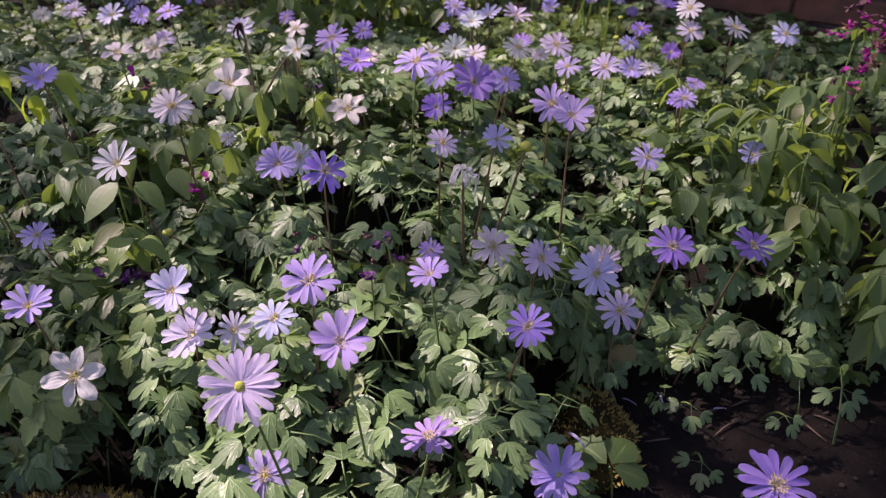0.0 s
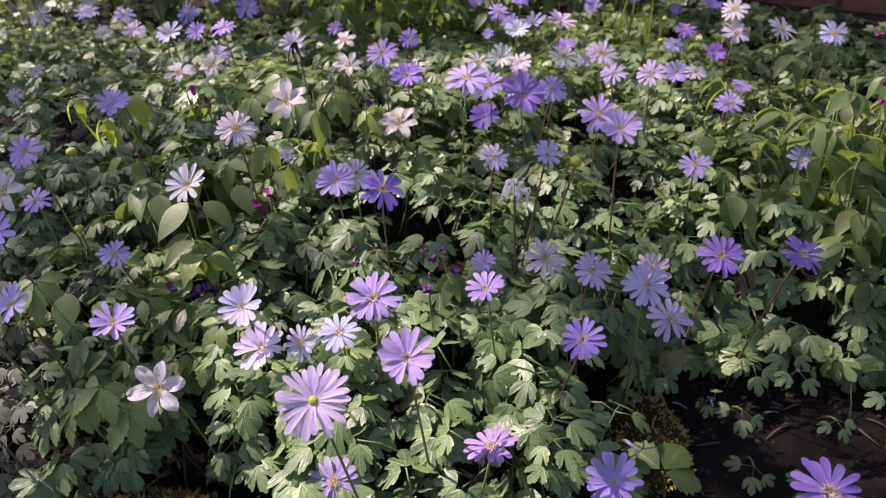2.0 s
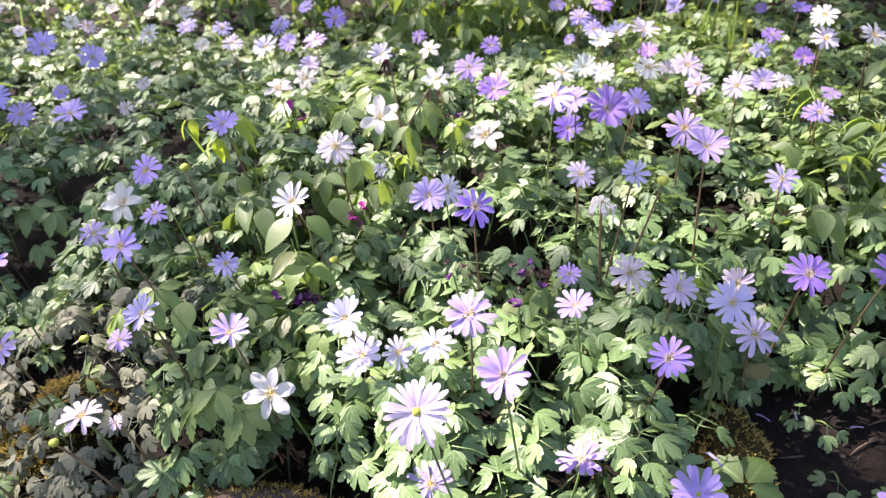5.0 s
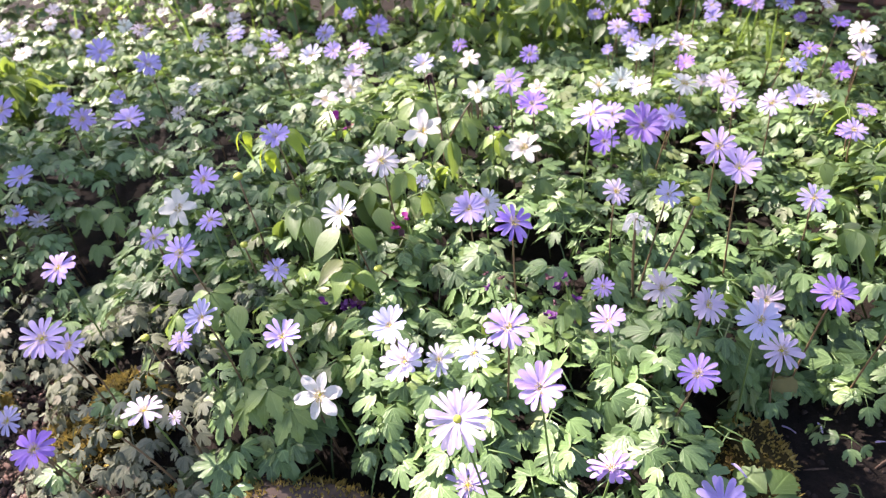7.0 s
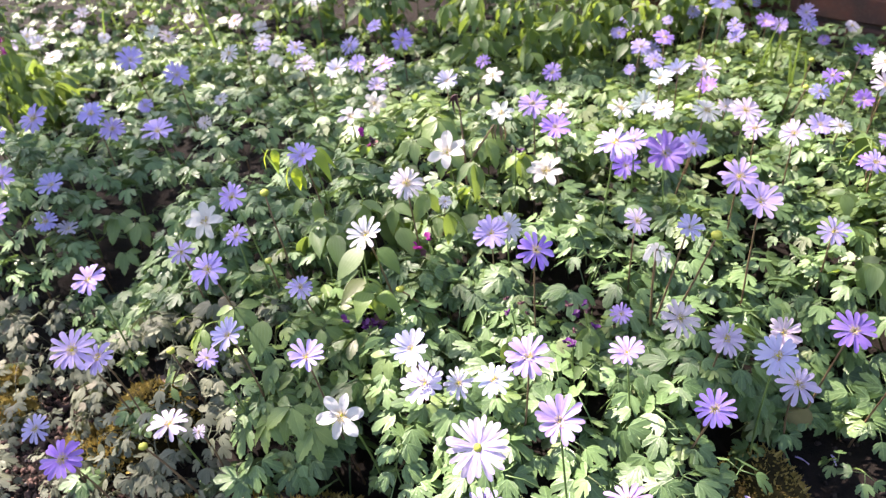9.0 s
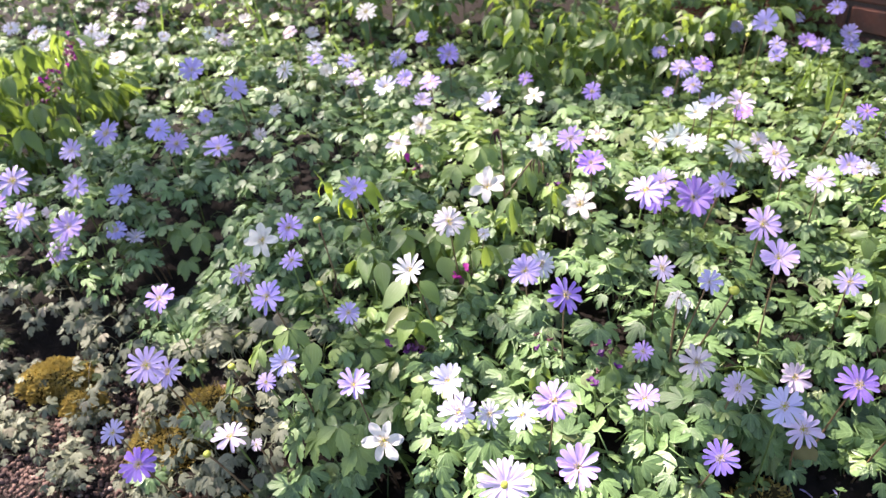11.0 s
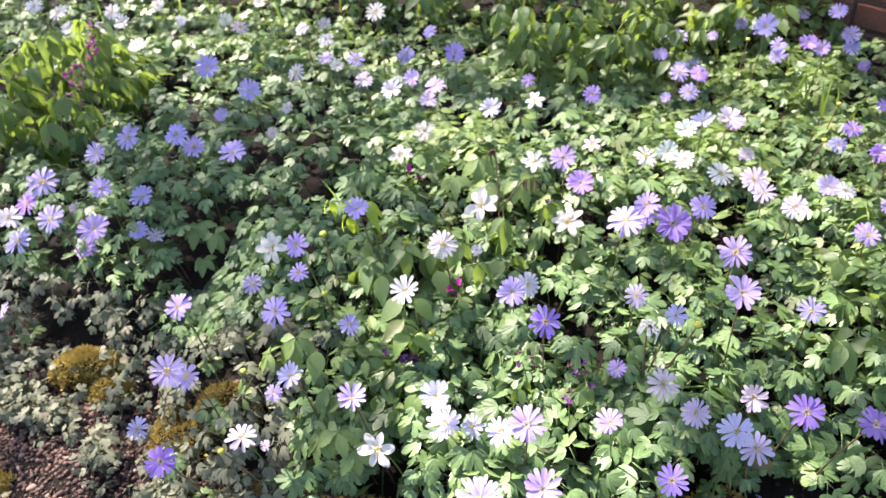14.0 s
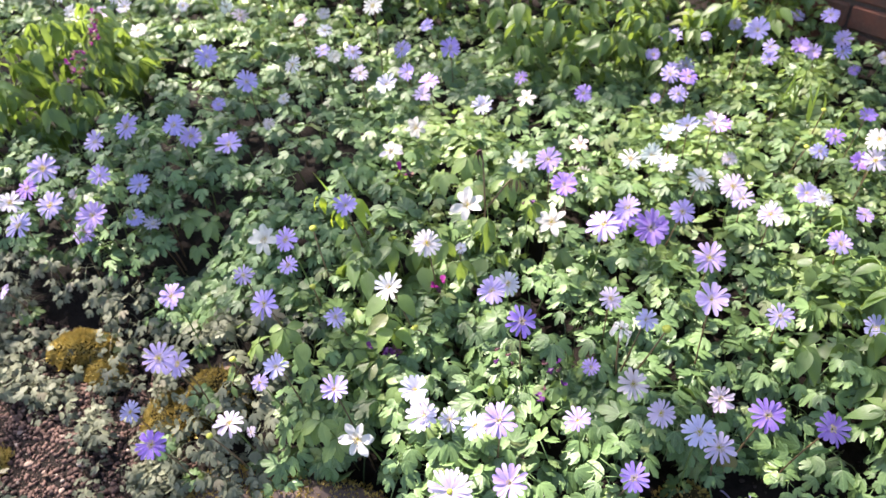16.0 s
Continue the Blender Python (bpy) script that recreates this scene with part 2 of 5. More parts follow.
def smoothstep(t):
    t = min(1.0, max(0.0, t))
    return t * t * (3 - 2 * t)


# ---- the bed: its front edge, soil and the height of the leaves ----
EDGE_X = (-3.0, -1.1, -0.90, -0.74, -0.66, -0.56, -0.46, -0.36, -0.25, -0.15, 0.04, 0.10, 0.14, 0.20, 0.32, 0.50, 0.80, 3.0)
EDGE_Y = (0.70, 0.60, 0.61, 0.58, 0.46, 0.36, 0.38, 0.43, 0.37, 0.29, 0.31, 0.40, 0.57, 0.68, 0.66, 0.62, 0.60, 0.60)


def edge(x):
    return float(np.interp(x, EDGE_X, EDGE_Y))


def wall_line(x):
    return 2.16 - 0.60 * (x - 0.25)


def soil_height(x, y):
    inside = smoothstep((y - edge(x)) / 0.25)
    n = noise.noise((x * 3, y * 3, 0.3)) * 0.012 + noise.noise((x * 14, y * 14, 1.3)) * 0.006 + noise.noise((x * 45, y * 45, 2.1)) * 0.0022
    return 0.035 * inside + n * (1.0 if abs(x) < 3 and y < 4 else 0.4) - 0.004


def canopy(x, y):
    """Height of the leaf cover over the level."""
    c = 0.145 + 0.075 * math.exp(-((x + 0.45) / 0.55) ** 2 - ((y - 0.98) / 0.36) ** 2)
    c += 0.05 * math.exp(-((x + 0.95) / 0.25) ** 2 - ((y - 0.80) / 0.2) ** 2)
    c -= 0.06 * smoothstep((y - 1.25) / 0.6)
    c += 0.13 * smoothstep((y - 1.85) / 0.2) * smoothstep((0.44 - x) / 0.16)
    c -= 0.085 * math.exp(-((x + 0.755) / 0.09) ** 2 - ((y - 0.775) / 0.10) ** 2)
    c -= 0.075 * math.exp(-((x + 0.70) / 0.10) ** 2 - ((y - 0.68) / 0.09) ** 2)      # hollow between two clumps
    c -= 0.05 * math.exp(-((x + 0.30) / 0.04) ** 2 - ((y - 0.42) / 0.06) ** 2)
    rim = smoothstep((y - edge(x) + 0.02) / (0.24 if x < -0.45 else 0.14))
    return c * (0.30 + 0.70 * rim) + ((0.026 if y < 0.72 else 0.044) * noise.noise((x * 7, y * 7, 5.0)) + 0.022 * noise.noise((x * 17, y * 17, 8.0))) * rim


xs = np.concatenate([-np.geomspace(60, 1.75, 16), np.arange(-1.7, 1.21, 0.016), np.geomspace(1.25, 60, 16)])
ys = np.concatenate([-np.geomspace(60, 0.1, 18), np.arange(0.0, 1.0, 0.016), np.arange(1.0, 2.6, 0.05), np.geomspace(2.65, 60, 16)])
verts = [(x, y, soil_height(x, y)) for y in ys for x in xs]
nx = len(xs)
faces = [(j * nx + i, j * nx + i + 1, (j + 1) * nx + i + 1, (j + 1) * nx + i) for j in range(len(ys) - 1) for i in range(nx - 1)]
tagged(new("ground", mesh_of("ground", verts, faces, SOIL)), "crumbly garden soil, near black to stand for shade around flowers", "soil", kind="structure")


# ---- leaves ----
def leaflet(outline, length, fold=0.16, droop=0.22, twist=0.0):
    """A leaf blade along +y from the origin; outline: (half width, place along) from base to tip."""
    vs, fs, uv = [], [], []
    for w, v in outline:
        mid = v * 0.9 if w else v
        for side in (-1, 0, 1):
            x, y = (side * w, v) if side else (0.0, mid)
            z = fold * abs(x) - droop * y * y + twist * x * y - 0.25 * x * x
            vs.append((x * length, y * length, z * length))
            uv.append((side * 0.45, y))
    for i in range(len(outline) - 1):
        a = 3 * i
        fs += [(a, a + 1, a + 4, a + 3), (a + 1, a + 2, a + 5, a + 4)]
    return vs, fs, uv


OVATE = ((0.0, 0.0), (0.16, 0.08), (0.27, 0.22), (0.31, 0.36), (0.285, 0.52), (0.20, 0.70), (0.10, 0.86), (0.03, 0.96), (0.0, 1.0))
LANCE = ((0.0, 0.0), (0.12, 0.07), (0.21, 0.20), (0.25, 0.34), (0.23, 0.50), (0.165, 0.68), (0.085, 0.84), (0.025, 0.95), (0.0, 1.0))
DISC = ((0.0, 0.06), (0.24, -0.04), (0.42, 0.14), (0.50, 0.40), (0.44, 0.66), (0.28, 0.86), (0.12, 0.96), (0.0, 0.98))


def moved(piece, m):
    return ([m @ Vector(v) for v in piece[0]], piece[1], piece[2])


FAN = ((0, 1.0), (4, 0.97), (7, 0.89), (9.5, 0.88), (13, 0.86), (15.5, 0.75), (17.5, 0.58), (20, 0.43), (23, 0.50), (26, 0.66), (30, 0.80), (34, 0.82), (37, 0.75), (39.5, 0.72), (43, 0.73), (46.5, 0.66), (50, 0.54), (54, 0.53), (59, 0.52), (64, 0.45), (74, 0.28))
FAN_B = ((0, 0.97), (4, 1.0), (7.5, 0.94), (10, 0.86), (13, 0.87), (16, 0.80), (18.5, 0.62), (21.5, 0.40), (25, 0.54), (28.5, 0.71), (33, 0.79), (37, 0.74), (39.5, 0.67), (43.5, 0.69), (47.5, 0.64), (51, 0.53), (56, 0.50), (62, 0.47), (75, 0.27))
MID = ((0, 1.0), (6, 0.93), (9, 0.86), (14, 0.83), (17, 0.62), (20.5, 0.42), (26, 0.66), (32, 0.81), (38, 0.74), (43, 0.71), (49, 0.57), (59, 0.52), (73, 0.30))
TOOTHED = ((0.0, 0.0), (0.07, 0.10), (0.19, 0.28), (0.27, 0.42), (0.23, 0.45), (0.285, 0.58), (0.21, 0.61), (0.235, 0.74), (0.15, 0.77), (0.13, 0.88), (0.045, 0.96), (0.0, 1.0))


def fan(outline, length, fold=0.16, droop=0.3, twist=0.0):
    """A fan-shaped leaflet cut into three toothed lobes, along +y from the origin."""
    both = [(-a, r) for a, r in reversed(outline[1:])] + list(outline)
    vs, uv, fs = [(0, 0, 0)], [(0.0, 0.0)], []
    rings = ((1, 1.0),) if outline == MID else ((0, 0.52), (1, 1.0))
    for ring, share in rings:
        for a, r in both:
            r = min(0.5 * (r + 0.55) * share, 0.9 * r) if ring == 0 else r
            x, y = r * math.sin(radians(a)) * 1.09, r * math.cos(radians(a))
            lobe = 0.024 * math.cos(radians(a * 7.8)) * r
            z = fold * abs(x) - droop * y * y + twist * x * y + lobe - 0.45 * x * x
            vs.append((x * length, y * length, z * length))
            uv.append((math.sin(radians(a * 4.0)) * 0.5 * r, r))
    n = len(both)
    for i in range(n - 1):
        fs.append((0, 1 + i, 2 + i))
        if len(rings) > 1:
            fs.append((1 + i, 1 + n + i, 2 + n + i, 2 + i))
    return vs, fs, uv


def ternate(outline, rng, stalk=True, spread=72, drop=16):
    """Three cut leaflets on short stalks and a leaf stalk below; about 1 across."""
    out = []
    for k, a in enumerate((0, spread, -spread)):
        a += rng.uniform(-9, 9)
        size = (0.60 if k == 0 else 0.52) * rng.uniform(0.9, 1.1)
        make = fan if outline in (FAN, FAN_B, MID) else leaflet
        blade = make(outline, size, rng.uniform(0.05, 0.3), rng.uniform(0.12, 0.42), rng.uniform(-0.25, 0.25))
        m = pose(0, 0, 0, 0, 0, a) @ pose(0, 0.11, 0, -drop * rng.uniform(0.3, 1.6), rng.uniform(-14, 14), 0)
        out.append(moved(blade, m))
    if stalk:
        vs, fs = tube(curve_points((0, 0.08, 0.0), (0, -0.35, -1.3), (0, -0.22, 0.28), 4), (0.018, 0.02, 0.022, 0.024), 3)
        out.append((vs, fs, [(0.5, 0.5)] * len(vs)))
    return joined(out)


def open_leaf(outline, rng, stalk=True):
    """Three cut leaflets set well apart on stalks of their own."""
    out = []
    for k, a in enumerate((0, 70, -70)):
        a += rng.uniform(-12, 12)
        reach = 0.30 * rng.uniform(0.8, 1.15)
        m = pose(0, 0, 0, 0, 0, a)
        blade = fan(outline, (0.46 if k == 0 else 0.40) * rng.uniform(0.9, 1.1), rng.uniform(0.05, 0.25), rng.uniform(0.15, 0.5), rng.uniform(-0.25, 0.25))
        out.append(moved(blade, m @ pose(0, reach, 0.02, -rng.uniform(2, 24), rng.uniform(-14, 14), 0)))
        vs, fs = tube([m @ Vector((0, 0, 0)), m @ Vector((0, reach + 0.02, 0.02))], (0.014, 0.010), 3)
        out.append((vs, fs, [(0.5, 0.5)] * len(vs)))
    if stalk:
        vs, fs = tube(curve_points((0, 0.02, 0.0), (0, -0.35, -1.3), (0, -0.22, 0.28), 4), (0.014, 0.016, 0.018, 0.02), 3)
        out.append((vs, fs, [(0.5, 0.5)] * len(vs)))
    return joined(out)


rng = random.Random(11)
NEAR = [ternate(o, rng) for o in (FAN, FAN_B, FAN, FAN_B, FAN, FAN_B, FAN)]
NEAR += [open_leaf(o, rng) for o in (FAN, FAN_B, FAN)]
SMALL = [open_leaf(MID, rng) for _ in range(5)]
FAR = [ternate(MID, rng, False) for _ in range(5)] + [open_leaf(MID, rng, False) for _ in range(4)]


def leaf_pose(x, y, z, size, rng, out_turn=None):
    """A leaf that lies more or less flat, or hangs outward at the bed's edge."""
    turn = rng.uniform(0, 360) if out_turn is None else out_turn
    return pose(x, y, z, 0, 0, turn) @ pose(0, 0, 0, rng.gauss(-8, 12), rng.gauss(0, 10), 0) @ Matrix.Scale(size, 4)


def scattered(name, templates, poses, material, label, category):
    """Many leaves in one mesh of kind stuff."""
    V, F, U = [], [], []
    o = 0
    for k, m in enumerate(poses):
        vs, fs, uv = templates[k % len(templates)]
        a = np.array(m)
        w = np.asarray(vs) @ a[:3, :3].T + a[:3, 3]
        V.append(w)
        U.append(np.asarray(uv))
        F += [tuple(i + o for i in f) for f in fs]
        o += len(vs)
    me = mesh_of(name, np.concatenate(V).tolist(), F, material, np.concatenate(U))
    return tagged(new(name, me), label, category, kind="stuff")


rng = random.Random(5)
near_poses, mid_poses, dusty_poses, sun_patch_poses = [], [], [], []


def sow(x0, x1, y0, y1, count, size, bucket, low=0.4):
    for _ in range(count):
        x, y = rng.uniform(x0, x1), rng.uniform(y0, y1)
        if x < -2.3 + 0.35 * noise.noise((y * 3, 1.0, 0.0)) or x > 1.0 + 0.25 * noise.noise((y * 4, 2.0, 0.0)) or y > 2.25 + 0.3 * noise.noise((x * 3, 3.0, 0.0)):
            continue                                        # the bed thins out unevenly
        d = y - edge(x)
        if d < -0.015 or y > wall_line(x) - 0.015:
            continue
        if ((x - 0.53) / 0.17) ** 2 + ((y - 0.87) / 0.19) ** 2 < 1 or ((x + 1.44) / 0.18) ** 2 + ((y - 1.21) / 0.24) ** 2 < 1:
            continue                                        # the vetchling's places
        if any(math.hypot(x - a, y - b) < r for a, b, r in ((-0.91, 0.57, 0.065), (-0.985, 0.60, 0.045), (-0.95, 0.64, 0.035), (-0.595, 0.535, 0.030), (-0.68, 0.50, 0.028), (0.15, 0.545, 0.05))):
            continue                                        # moss lies bare here
        if x < -0.56 and y < 0.585 and abs(x + 0.655 - 0.45 * (y - 0.50)) < 0.026 + 0.012 * noise.noise((x * 20, y * 20, 4.0)):
            continue                                        # a strip of soil between two clumps
        if ((x + 0.292) / 0.034) ** 2 + ((y - 0.445) / 0.085) ** 2 < 1 or ((x + 0.76 + 0.2 * (0.80 - y)) / 0.062) ** 2 + ((y - 0.81) / 0.11) ** 2 < 0.5 + 0.5 * rng.random():
            continue                                        # dark gaps between clumps
        if (((x + 0.68) / 0.13) ** 2 + ((y - 1.03) / 0.036) ** 2 < 1 or ((x + 1.20) / 0.09) ** 2 + ((y - 1.0) / 0.06) ** 2 < 1) and rng.random() < 0.85:
            continue                                        # the back of the mound falls away
        if not (x > 0.1 and y < 0.8) and noise.noise((x * 11, y * 11, 3.0)) + 0.35 * noise.noise((x * 29, y * 29, 6.0)) < (-0.22 if y < 0.75 else -0.15 if y < 1.5 else -0.42) and rng.random() < 0.85:
            continue                                        # dark holes in the cover
        top = canopy(x, y)
        g = soil_height(x, y)
        k = rng.uniform(0.86, 1.06) if rng.random() > 0.75 * low else rng.uniform(0.45, 0.86)
        z = max(g + 0.012, g + (top - g) * k)
        turn = None
        if d < 0.10 and rng.random() < 0.75:
            slope = (edge(x + 0.03) - edge(x - 0.03)) / 0.06
            turn = 180 + math.degrees(math.atan(max(-2.5, min(2.5, slope)))) + rng.gauss(0, 38)
        m = leaf_pose(x, y, z, size * rng.uniform(0.7, 1.25), rng, turn)
        if d < 0.10:
            m = m @ pose(0, 0, 0, -30 * (1 - max(0, d) / 0.10), 0, 0)
        bucket.append((m, x, y, g))


sow(-0.44, 0.45, 0.28, 0.80, 1000, 0.052, near_poses, 0.32)
sow(-0.80, -0.44, 0.28, 0.66, 450, 0.042, dusty_poses, 0.2)
sow(-1.35, -0.80, 0.55, 0.70, 360, 0.038, dusty_poses, 0.2)
sow(-0.80, -0.44, 0.66, 0.85, 392, 0.043, near_poses, 0.32)
sow(-1.40, -0.60, 0.70, 1.05, 640, 0.051, mid_poses, 0.32)
sow(-0.60, 0.60, 0.80, 1.15, 820, 0.054, mid_poses, 0.32)
sow(0.45, 1.20, 0.58, 1.15, 489, 0.050, mid_poses, 0.32)
sow(-1.5, 0.9, 1.05, 1.55, 1819, 0.055, mid_poses)
sow(-2.6, 1.2, 1.5, 2.4, 4200, 0.053, mid_poses)
sow(-2.6, -1.3, 0.7, 1.6, 1190, 0.046, mid_poses)

# Paler leaves sown in the bed's bright patches, sunlight put into their colour.
sow(-0.50, -0.27, 1.04, 1.28, 190, 0.054, sun_patch_poses, 0.05)
sow(-0.35, 0.16, 0.84, 1.10, 220, 0.050, sun_patch_poses, 0.1)
sow(-0.05, 0.14, 1.18, 1.38, 130, 0.052, sun_patch_poses, 0.05)
sow(0.02, 0.50, 1.12, 1.60, 320, 0.048, sun_patch_poses, 0.1)
sow(0.24, 0.40, 0.88, 1.02, 60, 0.050, sun_patch_poses, 0.05)
sow(-1.6, -0.2, 1.45, 2.2, 650, 0.050, sun_patch_poses, 0.1)
sow(-0.55, -0.25, 0.50, 0.72, 60, 0.050, sun_patch_poses, 0.1)
sow(-2.2, -0.9, 1.6, 2.25, 700, 0.046, sun_patch_poses, 0.1)
sow(-0.15, 0.42, 1.62, 2.12, 420, 0.050, sun_patch_poses, 0.1)

# small leaves strayed over the gravel
tufts = [(rng.uniform(-1.2, -0.60), abs(rng.gauss(0, 0.10))) for _ in range(34)]
for k in range(900):
    tx, ty = tufts[k % 34]
    x = tx + rng.gauss(0, 0.022)
    y = edge(x) - abs(ty + rng.gauss(0, 0.018))
    g = soil_height(x, y)
    dusty_poses.append((leaf_pose(x, y, g + rng.uniform(0.012, 0.05), 0.034 * rng.uniform(0.7, 1.2), rng), x, y, g))

# the dusty leaves are small and stand thinly, so that gravel and moss show between them
thin = random.Random(7)
dusty_poses = [(q[0] @ Matrix.Scale(0.86, 4),) + tuple(q[1:]) for q in dusty_poses if thin.random() < (0.85 if q[2] > edge(q[1]) else 0.45)]
mid_poses = [(q[0] @ Matrix.Scale(0.9, 4),) + tuple(q[1:]) for q in mid_poses]

# the clumps at the front have leaves that can be told apart
def in_front(x, y):
    return -0.30 < x < 0.12 and y < 0.52


front = [q for q in near_poses if in_front(q[1], q[2])][:290]
chosen = {id(q) for q in front}
leaf_meshes = [mesh_of("leaf", t[0], t[1], LEAF, t[2]) for t in NEAR]
bract_shapes = [ternate(FAN if k % 2 else FAN_B, rng, False) for k in range(4)]
bract_meshes = [mesh_of("bract_leaf", t[0], t[1], m, t[2]) for m in (LEAF, FRESH) for t in bract_shapes]
cells = {}
for q in front:
    cells.setdefault((round(q[1] / 0.11), round(q[2] / 0.11)), []).append(q)
for (i, j), leaves in cells.items():
    px, py = i * 0.11, j * 0.11
    plant = thing("anemone_plant", (px, py, soil_height(px, py)), "clump of grey-green, deeply cut anemone leaves in sunlit soil", "plant", "anemone clumps")
    for k, q in enumerate(leaves):
        part("leaf", leaf_meshes[k % len(leaf_meshes)], plant, Matrix.Translation(-plant.location) @ q[0])
scattered("anemone_foliage", NEAR, [q[0] for q in near_poses if id(q) not in chosen], LEAF, "dense cover of grey-green cut anemone leaves", "foliage")
scattered("dusty_anemone_foliage", NEAR + SMALL, [q[0] for q in dusty_poses], DUSTY, "small dusty grey-green cut leaves over gravel and moss", "foliage")
scattered("distant_anemone_foliage", FAR, [q[0] for q in mid_poses], LEAF, "dense cover of green cut anemone leaves towards the wall", "foliage")


scattered("fresh_foliage", [ternate(TOOTHED, rng, False, 58, 14) for _ in range(4)] + [open_leaf(MID, rng, False) for _ in range(3)], [q[0] for q in sun_patch_poses], FRESH, "light green toothed leaves, paled to stand for sun patches", "foliage")


# ---- flowers ----
def petal_mesh(kind, rise, curl, width):
    """One petal along +y, 1 long, with a rounded tip."""
    prof = {"ray": ((0.048, 0.08), (0.066, 0.20), (0.094, 0.40), (0.117, 0.60), (0.126, 0.78), (0.112, 0.91), (0.062, 0.985)),
            "broad": ((0.07, 0.06), (0.13, 0.20), (0.195, 0.38), (0.235, 0.56), (0.225, 0.74), (0.16, 0.90), (0.065, 1.0))}[kind]
    vs, fs, uv = [], [], []
    for w, v in prof:
        for c in (-1, -0.5, 0, 0.5, 1):
            x = c * w * width
            z = rise * v - curl * v * v + 0.22 * x * x / max(w, 0.05) + (0.05 * math.sin(v * 9 + c * 2.5 + rise * 30) if kind == "broad" else 0.012 * math.sin(v * 8 + c * 2 + curl * 40)) + (0.012 if abs(c) == 0.5 else 0)
            vs.append((x, v - 0.02 * c * c, z))
            uv.append((c, v))
    for i in range(len(prof) - 1):
        for k in range(4):
            a = i * 5 + k
            fs.append((a, a + 1, a + 6, a + 5))
    return mesh_of("petal", vs, fs, PETAL, uv)


RAY = {"flat": [petal_mesh("ray", r, c, w) for r, c, w in ((0.30, 0.24, 1.0), (0.24, 0.18, 0.92), (0.36, 0.32, 1.05), (0.26, 0.30, 0.88))],
       "cup": [petal_mesh("ray", r, c, w) for r, c, w in ((0.50, 0.22, 1.1), (0.62, 0.30, 1.0), (0.45, 0.12, 1.15), (0.55, 0.35, 1.0))]}
BROAD = [petal_mesh("broad", r, c, w) for r, c, w in ((0.42, 0.30, 1.0), (0.55, 0.45, 0.9), (0.30, 0.12, 1.08), (0.48, 0.50, 0.95))]


def disc_mesh(r, name, material):
    """Domed heart of a flower."""
    bm = bmesh.new()
    bmesh.ops.create_uvsphere(bm, u_segments=10, v_segments=6, radius=r)
    for v in bm.verts:
        v.co.z = v.co.z * 0.75 + r * 0.35
        v.co += 0.12 * r * noise.noise_vector(v.co * 900)
    me = bpy.data.meshes.new(name)
    bm.to_mesh(me), bm.free()
    me.polygons.foreach_set("use_smooth", [True] * len(me.polygons))
    me.materials.append(material)
    return me


def stamen_mesh(count, r0, r1, rng):
    """A ring of fine stalks with pale tips."""
    pieces = []
    for k in range(count):
        a = rng.uniform(0, 2 * math.pi)
        r = rng.uniform(r0, r1)
        tip = Vector((math.cos(a) * r, math.sin(a) * r, rng.uniform(0.10, 0.17)))
        pieces.append(tube([(tip.x * 0.35, tip.y * 0.35, 0.03), tip], (0.005, 0.005), 3))
        pieces.append(tube([tip - Vector((0, 0, 0.012)), tip + Vector((0, 0, 0.012)), tip + Vector((0, 0, 0.03))], (0.011, 0.017, 0.008), 4))
    vs, fs, uv = joined(pieces)
    return mesh_of("stamens", vs, fs, ANTHER, uv)


rng = random.Random(21)
DISC_MESH = disc_mesh(0.082, "flower_disc", YELLOW)
GREEN_DISC = disc_mesh(0.085, "flower_disc", plain_material("green_disc", (0.24, 0.27, 0.03), (0.46, 0.46, 0.07), 900.0, 0.7, 0.0, 0.8))
DARK_DISC = disc_mesh(0.075, "flower_disc", plain_material("dark_disc", (0.10, 0.09, 0.05), (0.26, 0.24, 0.09), 900.0, 0.7, 0.0, 0.8))
STAMENS = [stamen_mesh(64, 0.10, 0.28, rng) for _ in range(3)]


